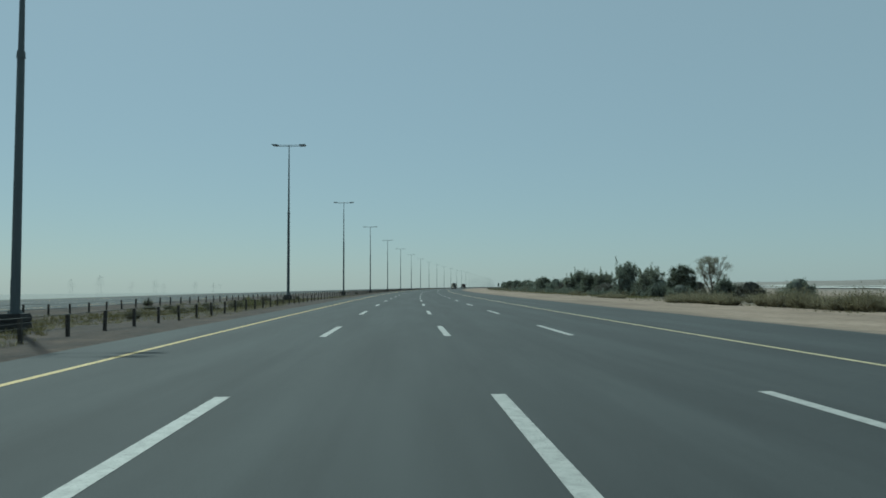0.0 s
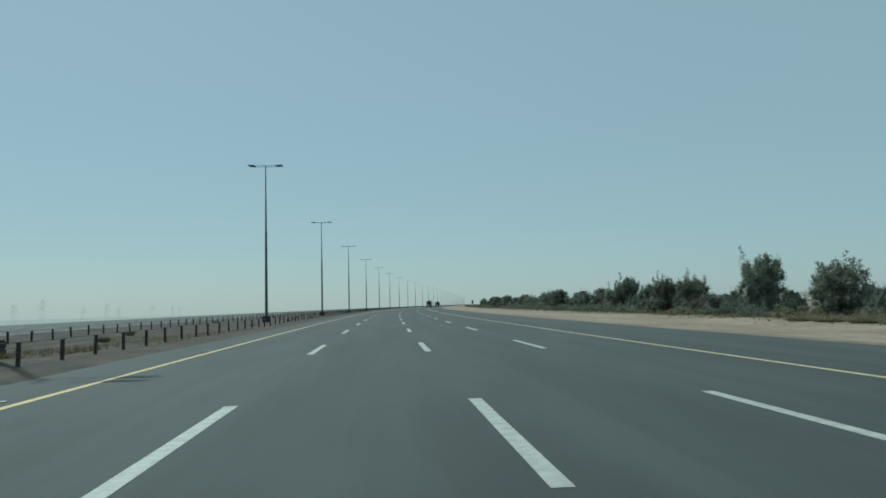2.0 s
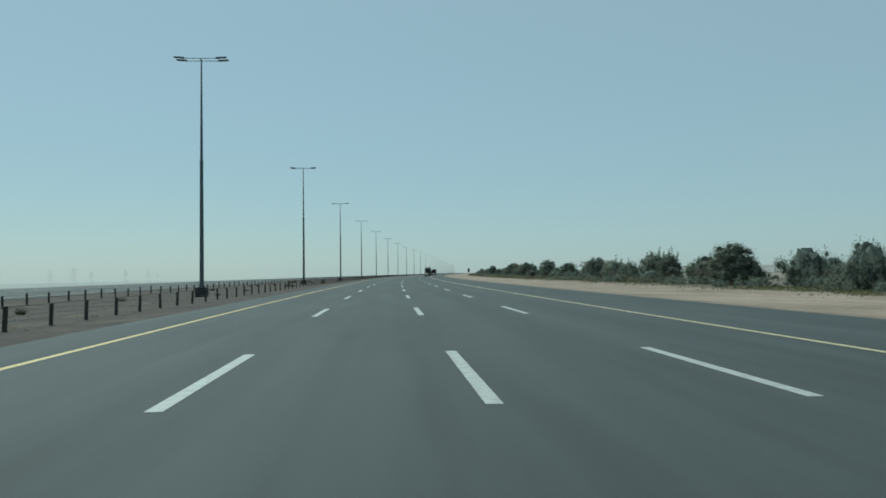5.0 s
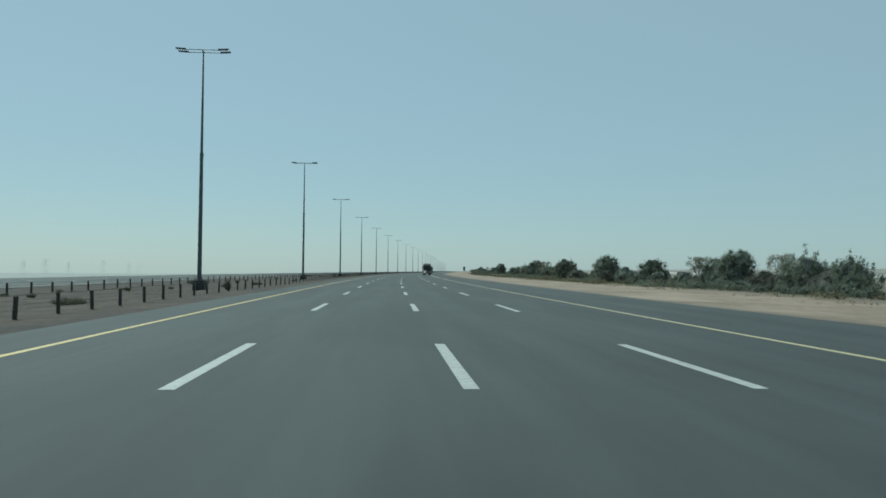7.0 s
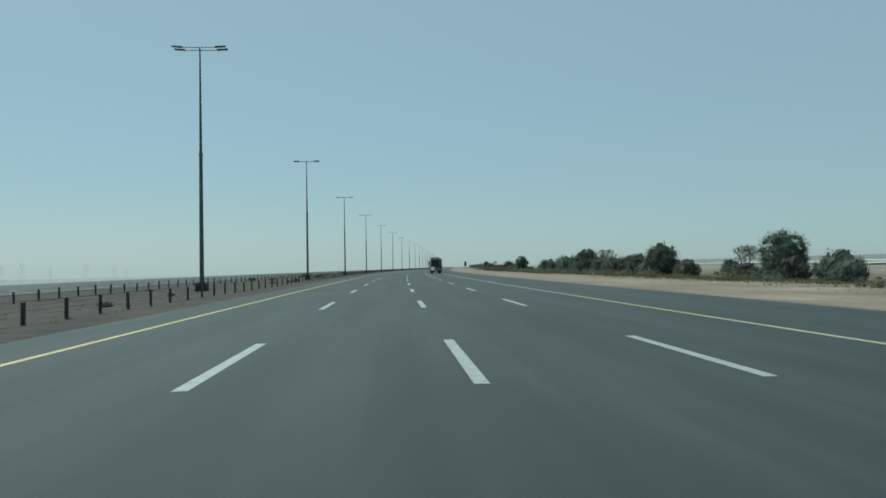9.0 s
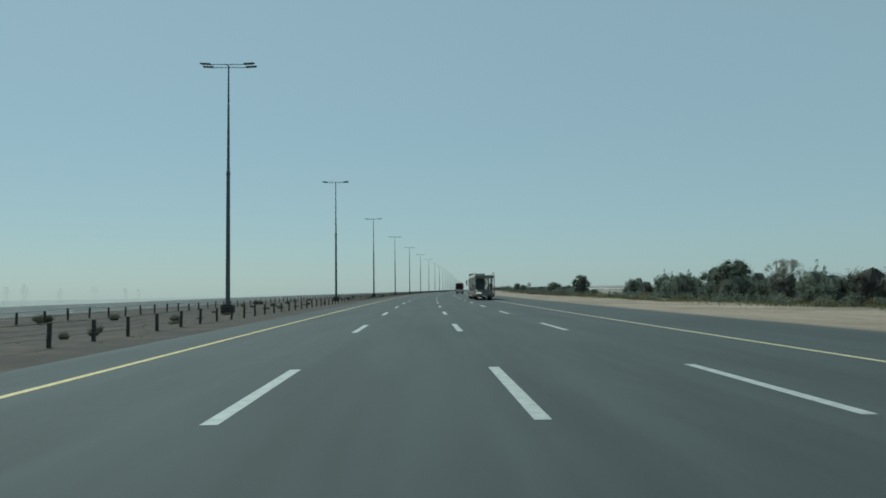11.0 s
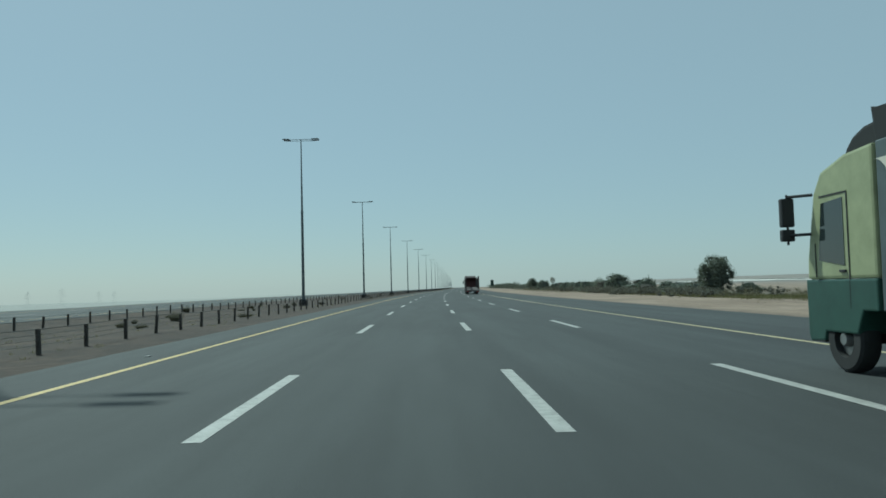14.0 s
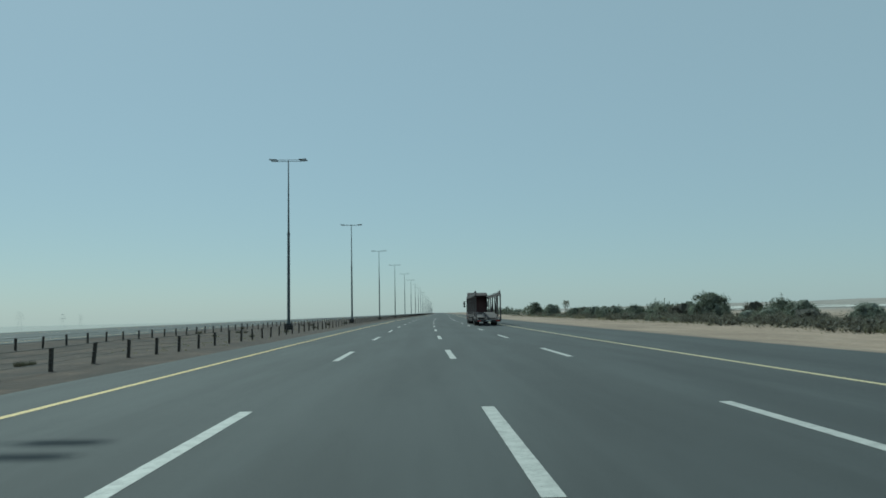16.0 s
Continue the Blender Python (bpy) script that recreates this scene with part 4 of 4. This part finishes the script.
def add_wheel(top, x, y, r, width, side):
    """A wheel standing on the ground: tyre with a rounded shoulder, dished rim, hub."""
    hub = bmesh.new()
    prof = [(0.55, -0.5), (0.9, -0.5), (0.98, -0.38), (1.0, -0.2), (1.0, 0.2), (0.98, 0.38), (0.9, 0.5), (0.55, 0.5)]
    rings = []
    for i in range(28):
        a = 6.2832 * i / 28
        rings.append([hub.verts.new((x + w * width, y + r * k * math.cos(a), r + r * k * math.sin(a))) for k, w in prof])
    for i in range(28):
        p, q = rings[i], rings[(i + 1) % 28]
        for j in range(len(prof)):
            hub.faces.new((p[j], q[j], q[(j + 1) % len(prof)], p[(j + 1) % len(prof)]))
    bmesh.ops.recalc_face_normals(hub, faces=hub.faces)
    wheel = part("wheel", hub, RUBBER, top, "dusty black tyre")
    rim = bmesh.new()
    xo = x + side * width * 0.5
    tube(rim, (x - side * width * 0.3, y, r), (xo - side * 0.10, y, r), r * 0.57, r * 0.50, 24)
    tube(rim, (xo - side * 0.12, y, r), (xo + side * 0.01, y, r), r * 0.24, r * 0.18, 12)
    part("rim", rim, RIM, wheel, "dull steel rim")


def build_carrier(cab_top, cab_low, frame_mat, cab_label, dark):
    top = new("car_carrier_truck")
    W = 1.28
    # cab
    cab = part("cab", slab([(-0.02, 1.42), (-0.04, 1.75), (-0.30, 2.80), (-0.55, 3.12), (-1.25, 3.30), (-2.0, 3.34), (-2.0, 1.42)], -1.22, 1.22, 0.05), cab_top, top, cab_label)
    part("lower_cab", slab([(0.0, 0.52), (0.02, 1.416), (-2.0, 1.416), (-2.0, 0.95), (-1.62, 0.95), (-1.50, 0.72), (-1.45, 0.6), (-0.55, 0.6), (-0.5, 0.45), (-0.05, 0.42)], -1.23, 1.23, 0.03), cab_low, top,
         "dark lower cab panels and bumper")
    for side in (-1, 1):
        x = 1.222 * side
        bm = slab([(-0.42, 1.72), (-0.55, 2.62), (-1.18, 2.66), (-1.18, 1.62)], min(x, x + 0.006 * side), max(x, x + 0.006 * side))
        part("side_window", bm, glass_m, cab)
        bm = bmesh.new()
        for y, z0, z1 in ((-1.30, 0.98, 2.74), (-0.32, 1.45, 2.0)):
            box(bm, min(x, x + 0.008 * side), max(x, x + 0.008 * side), y - 0.012, y + 0.012, z0, z1)
        box(bm, min(x, x + 0.008 * side), max(x, x + 0.008 * side), -1.30, -0.5, 2.72, 2.745)
        part("door_seam", bm, UNDER, cab)
        bm = bmesh.new()
        box(bm, min(x, x + 0.03 * side), max(x, x + 0.03 * side), -1.22, -1.05, 1.52, 1.56, 0.008)
        part("door_handle", bm, UNDER, cab)
        # mirrors on an arm
        bm = bmesh.new()
        xm = side * 1.48
        box(bm, xm - 0.11, xm + 0.11, 0.02, 0.14, 2.30, 2.78, 0.03)
        box(bm, xm - 0.11, xm + 0.11, 0.02, 0.14, 2.06, 2.26, 0.03)
        tube(bm, (side * 1.20, -0.25, 2.80), (xm, 0.06, 2.80), 0.025, 0.025, 8)
        tube(bm, (side * 1.22, -0.2, 2.16), (xm, 0.06, 2.16), 0.025, 0.025, 8)
        tube(bm, (xm, 0.06, 2.0), (xm, 0.06, 2.84), 0.02, 0.02, 8)
        part("mirror", bm, UNDER, top, "black door mirror")
        # steps below the door
        bm = bmesh.new()
        for z in (0.42, 0.72):
            box(bm, min(x, x - 0.2 * side), max(x, x - 0.2 * side), -0.48, -0.05, z, z + 0.04, 0.01)
        part("step", bm, UNDER, top)
        # fuel tank with unreadable lettering, behind the cab
        bm = bmesh.new()
        box(bm, min(side * 0.72, side * 1.2), max(side * 0.72, side * 1.2), -3.75, -2.15, 0.45, 1.0, 0.08)
        tank = part("fuel_tank", bm, cab_low, top, "dark green side tank")
        bm = bmesh.new()
        for i in range(7):
            y = -2.35 - 0.125 * i
            box(bm, min(side * 1.198, side * 1.206), max(side * 1.198, side * 1.206), y - 0.035, y + 0.035, 0.70, 0.70 + 0.13 + 0.04 * (i % 2))
        part("lettering_bar", bm, WHITEBAR, tank)
        bm = bmesh.new()
        for i in range(3):
            y = -3.25 - 0.125 * i
            box(bm, min(side * 1.198, side * 1.206), max(side * 1.198, side * 1.206), y - 0.035, y + 0.035, 0.70, 0.84)
        part("lettering_bar", bm, YELLOWBAR, tank)
        bm = bmesh.new()
        xt, xv = sorted((side * 0.74, side * 1.19))
        box(bm, xt, xv, -3.72, -2.18, 1.0, 1.03, 0.008)
        part("tank_lid", bm, RIM, tank, "dull metal top edge")
        # mudguard
        bm = bmesh.new()
        for i in range(10):
            a0, a1 = 0.25 + 0.27 * i, 0.25 + 0.27 * (i + 1)
            p = [(side * xx, -4.7 + 0.62 * math.cos(a), 0.52 + 0.62 * math.sin(a)) for a in (a0, a1) for xx in (0.65, 1.22)]
            vs = [bm.verts.new(q) for q in p]
            bm.faces.new((vs[0], vs[1], vs[3], vs[2]))
        bmesh.ops.remove_doubles(bm, verts=list(bm.verts), dist=0.002)
        bmesh.ops.solidify(bm, geom=list(bm.faces), thickness=0.02)
        part("mudguard", bm, UNDER, top)
    bm = slab([(-0.055, 1.80), (-0.30, 2.78), (-0.29, 2.80), (-0.035, 1.82)], -1.08, 1.08)
    part("windscreen", bm, glass_m, cab)
    bm = bmesh.new()
    box(bm, -1.0, 1.0, -0.30, -0.05, 2.84, 2.90, 0.02)
    part("sun_visor", bm, UNDER, cab)
    bm = slab([(-0.85, 3.22), (-0.95, 3.42), (-1.15, 3.58), (-1.45, 3.68), (-1.95, 3.72), (-1.98, 3.34), (-1.25, 3.29)], -1.0, 1.0, 0.05)
    part("roof_deflector", bm, SOOT if dark else NIGHT, cab, "roof wind deflector")
    # chassis of tractor and trailer
    bm = bmesh.new()
    for x in (-0.45, 0.45):
        box(bm, x - 0.06, x + 0.06, -6.4, -0.6, 0.62, 0.90, 0.01)
        box(bm, x - 0.07, x + 0.07, -19.5, -6.5, 0.66, 0.98, 0.01)
    for y in (-1.0, -4.7, -16.6, -17.95):
        box(bm, -1.0, 1.0, y - 0.08, y + 0.08, 0.42, 0.60, 0.02)
    part("chassis", bm, UNDER, top)
    # dark bulkhead and front overhang
    bm = bmesh.new()
    box(bm, -1.2, 1.2, -2.48, -2.06, 0.95, 3.355, 0.03)
    part("bulkhead", bm, cab_top if dark else DARKPANEL, top, "panel behind the cab")
    bm = slab([(-2.02, 3.36), (-1.94, 3.86), (-2.05, 3.83), (-4.4, 3.72), (-5.6, 3.42), (-5.6, 3.36), (-2.5, 3.36)], -1.16, 1.16, 0.01)
    part("front_deck", bm, SOOT if dark else NIGHT, top, "raised front deck over the cab")
    # upper side beams with rail, posts with flared heads
    posts = [-2.72, -6.1, -9.0, -12.2, -15.4, -18.8, -22.1]
    for side in (-1, 1):
        x0, x1 = sorted((side * (W - 0.10), side * W))
        bm = slab([(-2.5, 3.05), (-2.5, 3.35), (-18.8, 3.37), (-20.6, 3.42), (-22.05, 3.52), (-22.2, 3.12), (-18.8, 3.03)], x0, x1, 0.012)
        part("top_beam", bm, frame_mat, top)
        bm = bmesh.new()
        xr = side * (W - 0.05)
        pts = [(-2.6, 3.44), (-18.8, 3.45), (-22.05, 3.60)]
        for (ya, za), (yb, zb) in zip(pts, pts[1:]):
            tube(bm, (xr, ya, za), (xr, yb, zb), 0.012, 0.012, 6)
        y = -2.7
        while y > -22.2:
            zb = float(np.interp(-y, [2.5, 18.8, 22.2], [3.34, 3.36, 3.50]))
            zt = float(np.interp(-y, [2.6, 18.8, 22.1], [3.44, 3.45, 3.60]))
            tube(bm, (xr, y, zb - 0.02), (xr, y, zt + 0.03), 0.014, 0.014, 6)
            y -= 1.72
        part("hand_rail", bm, UNDER, top)
        for i, y in enumerate(posts):
            # the second one runs on below the beam beside the wheel
            z0 = (1.36, 0.46, 1.1, 1.1, 1.1, 0.80, 0.50)[i]
            z1 = float(np.interp(-y, [2.5, 18.8, 22.2], [3.06, 3.04, 3.13]))
            bm = bmesh.new()
            xa, xb = sorted((side * (W - 0.09), side * (W + 0.012)))
            for d in (-0.14, 0.14):
                box(bm, xa, xb, y + d - 0.055, y + d + 0.055, z0, z1, 0.012)
            xc, xd = sorted((side * (W - 0.07), side * (W - 0.04)))
            box(bm, xc, xd, y - 0.1, y + 0.1, z0, z1)
            # flared head
            for d in (-1, 1):
                arc = [(0.19 + 0.36 * (1 - math.cos(q)), z1 - 0.45 + 0.46 * math.sin(q)) for q in np.linspace(0, 1.5708, 7)]
                arc.append((0.19, z1 + 0.01))
                near = [bm.verts.new((xa, y + d * yy, zz)) for yy, zz in arc]
                away = [bm.verts.new((xb, y + d * yy, zz)) for yy, zz in arc]
                bm.faces.new(near)
                bm.faces.new(list(reversed(away)))
                for i2 in range(7):
                    bm.faces.new((near[i2], away[i2], away[i2 + 1], near[i2 + 1]))
            bmesh.ops.recalc_face_normals(bm, faces=bm.faces)
            post = part("post", bm, frame_mat, top)
            if i > 0:
                # scuffed foot, worn to primer
                bm = bmesh.new()
                xe, xf = sorted((side * (W - 0.11), side * (W + 0.018)))
                foot = 1.44 if i == 1 else z0 + 0.02
                box(bm, xe, xf, y - 0.215, y + 0.215, foot, foot + (0.0, 0.30, 0.72, 0.34, 1.05, 1.25, 1.4)[i], 0.012)
                part("post_foot", bm, GRIME if dark else RUSTY, post, "scuffed brown post foot")
        # lower side beam, sloping down behind the axles
        bm = slab([(-2.6, 1.24), (-2.6, 1.42), (-4.9, 1.42), (-6.0, 1.20), (-15.4, 1.20), (-22.2, 0.72), (-22.2, 0.52), (-15.4, 0.98), (-6.0, 0.98), (-5.0, 1.24)], x0, x1, 0.012)
        part("lower_beam", bm, GRIME if dark else BEAM, top, "dusty maroon-brown lower beam")
        # side guard rails and boxes
        bm = bmesh.new()
        for z in (0.46, 0.66, 0.86):
            box(bm, x0, x1, -13.0, -8.9, z, z + 0.08, 0.01)
        for y in (-9.2, -11.0, -12.8):
            box(bm, x0 + 0.02, x1 - 0.02, y - 0.04, y + 0.04, 0.5, 1.0)
        part("side_guard", bm, GRIME if dark else BOXPINK, top, "dusty side guard of three rails")
        for y0, y1 in ((-8.7, -7.3), (-14.9, -13.2)):
            bm = bmesh.new()
            xe, xf = sorted((side * (W - 0.5), side * (W + 0.01)))
            box(bm, xe, xf, y0, y1, 0.40, 0.96, 0.03)
            crate = part("tool_box", bm, GRIME if dark else BOXPINK, top, "dusty side tool box")
            bm = bmesh.new()
            xg, xh = sorted((side * (W + 0.01), side * (W + 0.035)))
            box(bm, xg, xh, (y0 + y1) / 2 - 0.08, (y0 + y1) / 2 + 0.08, 0.80, 0.85, 0.005)
            part("latch", bm, UNDER, crate)
            bm = bmesh.new()
            for k in range(4):
                yb = y0 + 0.12 + 0.07 * k
                box(bm, xg, xh, yb - 0.018, yb + 0.018, 0.72, 0.88, 0.003)
            part("lettering_bar", bm, GRIME, crate)
        for y in (-1.0,):
            add_wheel(top, side * 1.04, y, 0.50, 0.32, side)
        for y in (-4.7,):
            add_wheel(top, side * 0.92, y, 0.50, 0.58, side)
        for y in (-16.6, -17.95):
            add_wheel(top, side * 0.94, y, 0.46, 0.52, side)
    # decks
    if not dark:
        bm = bmesh.new()
        box(bm, -1.17, 1.17, -18.9, -6.02, 3.13, 3.18, 0.01)
        box(bm, -1.17, 1.17, -6.0, -2.5, 3.13, 3.18)
        upper = part("upper_deck", bm, DECK, top, "grimy upper deck with two wheel tracks")
        for i in range(18):
            y = -2.75 - 0.94 * i
            bm = bmesh.new()
            box(bm, -1.17, 1.17, y - 0.05, y + 0.05, 3.06, 3.128, 0.006)
            part("deck_beam", bm, DECK, upper)
        bm = bmesh.new()
        box(bm, -1.17, 1.17, -22.0, -18.92, 3.12, 3.17, 0.01)
        for y in (-19.6, -20.6, -21.5):
            box(bm, -1.17, 1.17, y - 0.06, y + 0.06, 3.0, 3.118)
        part("rear_upper_deck", bm, DECK, top)
        bm = bmesh.new()
        box(bm, -1.17, 1.17, -22.2, -22.0, 2.86, 3.22, 0.02)
        part("rear_cross_beam", bm, DIRTY, top)
    part("lower_deck", slab([(-2.6, 1.30), (-2.6, 1.36), (-4.9, 1.36), (-6.0, 1.12), (-15.4, 1.12), (-22.1, 0.66), (-22.1, 0.60), (-15.4, 1.06), (-6.0, 1.06), (-5.0, 1.30)], -1.17, 1.17), GRIME if dark else DIRTY, top, "grimy sheet-metal lower deck")
    part("loading_ramp", slab([(-18.2, 1.00), (-18.2, 1.05), (-21.9, 0.86), (-21.9, 0.80)], -1.05, -0.30), GRIME if dark else CREAM, top, "steel loading ramp lying on the deck")
    part("loading_ramp", slab([(-17.0, 1.10), (-17.2, 1.38), (-19.6, 1.30), (-21.6, 0.80), (-21.6, 0.75), (-19.4, 1.1)], -0.15, 0.9), GRIME if dark else DIRTY, top, "dark raised wheel ramp")
    # rear bumper with lights
    bm = bmesh.new()
    box(bm, -1.22, 1.22, -22.35, -22.15, 0.42, 0.62, 0.02)
    bumper = part("rear_bumper", bm, UNDER, top)
    for x in (-0.95, 0.95):
        bm = bmesh.new()
        box(bm, x - 0.17, x + 0.17, -22.37, -22.345, 0.47, 0.57, 0.004)
        part("tail_light", bm, REDLIGHT, bumper)
    bm = bmesh.new()
    box(bm, -0.26, 0.26, -22.365, -22.348, 0.46, 0.58, 0.003)
    part("number_plate", bm, WHITEBAR, bumper, "plain white plate")
    # lifting struts and hanging panels inside
    for ya, yb in ((-12.25, -13.7), (-17.8, -19.2)):
        bm = bmesh.new()
        tube(bm, (1.12, ya, 1.25), (1.12, yb, 3.05), 0.05, 0.05, 8)
        tube(bm, (1.12, ya, 1.25), (1.12, ya + (yb - ya) * 0.45, 2.06), 0.075, 0.075, 8)
        part("lifting_strut", bm, UNDER, top)
    if not dark:
        for x in (-1.14, 1.14):
            bm = bmesh.new()
            box(bm, x - 0.02, x + 0.02, -11.5, -9.25, 2.67, 3.07, 0.01)
            board = part("hanging_board", bm, CREAM, top, "pale board hanging below the top beam")
            bm = bmesh.new()
            for y in (-9.6, -10.4, -11.2):
                box(bm, x - 0.026, x + 0.026, y - 0.03, y + 0.03, 2.72, 2.80, 0.004)
            part("clip", bm, UNDER, board)
        bm = bmesh.new()
        for y in (-11.66, -12.0):
            tube(bm, (1.10, y, 1.2), (1.10, y, 3.05), 0.018, 0.018, 6)
        for k in range(7):
            tube(bm, (1.10, -11.66, 1.35 + 0.26 * k), (1.10, -12.0, 1.35 + 0.26 * k), 0.014, 0.014, 6)
        part("ladder", bm, DIRTY, top, "narrow steel ladder")
    part("curved_plate", slab([(-5.2, 1.42), (-5.2, 1.47), (-6.3, 1.43), (-8.6, 1.19), (-8.6, 1.14), (-6.3, 1.37)], -1.1, -0.1), GRIME if dark else CREAM, top, "curved ramp plate")
    return top


truck = build_carrier(CABTOP, CABLOW, CREAM, "pale yellow-green cab shell", False)
tagged(truck, "empty two-deck car carrier with yellow-green cab and cream frame", "truck", "car carrier trucks")
truck.matrix_basis = road_pose(515.1, 6.2, 0.002)
truck_far = build_carrier(MAROON, MAROON, GRIME, "faded maroon cab shell", True)
tagged(truck_far, "empty two-deck car carrier with maroon cab and grimy frame", "truck", "car carrier trucks")
truck_far.matrix_basis = road_pose(675.2, 5.5, 0.002)


# ---- small things by the road ----
def build_stud():
    top = new("road_stud")
    bm = bmesh.new()
    box(bm, -0.06, 0.06, -0.06, 0.06, 0.002, 0.022, 0.008)
    part("body", bm, WHITE, top)
    bm = bmesh.new()
    box(bm, -0.045, 0.045, -0.066, -0.058, 0.005, 0.017, 0.0)
    part("reflector", bm, LENS, top)
    return tagged(top, "small white road stud beside the yellow line", "road stud", "road studs")


stud = build_stud()
for i, (s, u) in enumerate([(85.3, -7.6), (99.9, -7.6), (52.4, -7.55), (145.3, -7.6), (440.6, -7.5), (520.7, -7.9)]):
    m = road_pose(s, u, 0.0)
    if i:
        copy_thing(stud, m)
    else:
        stud.matrix_basis = m


def build_marker():
    top = new("marker_post")
    bm = bmesh.new()
    box(bm, -0.06, 0.06, -0.03, 0.03, -0.2, 1.0, 0.015)
    part("body", bm, WHITEBAR, top)
    bm = bmesh.new()
    box(bm, -0.062, 0.062, -0.033, 0.033, 0.70, 0.88, 0.002)
    part("band", bm, UNDER, top, "black band")
    return tagged(top, "thin white marker post with a black band on the verge", "marker post")


build_marker().matrix_basis = road_pose(421.6, 24.6, ground_z(421.6, 24.6))
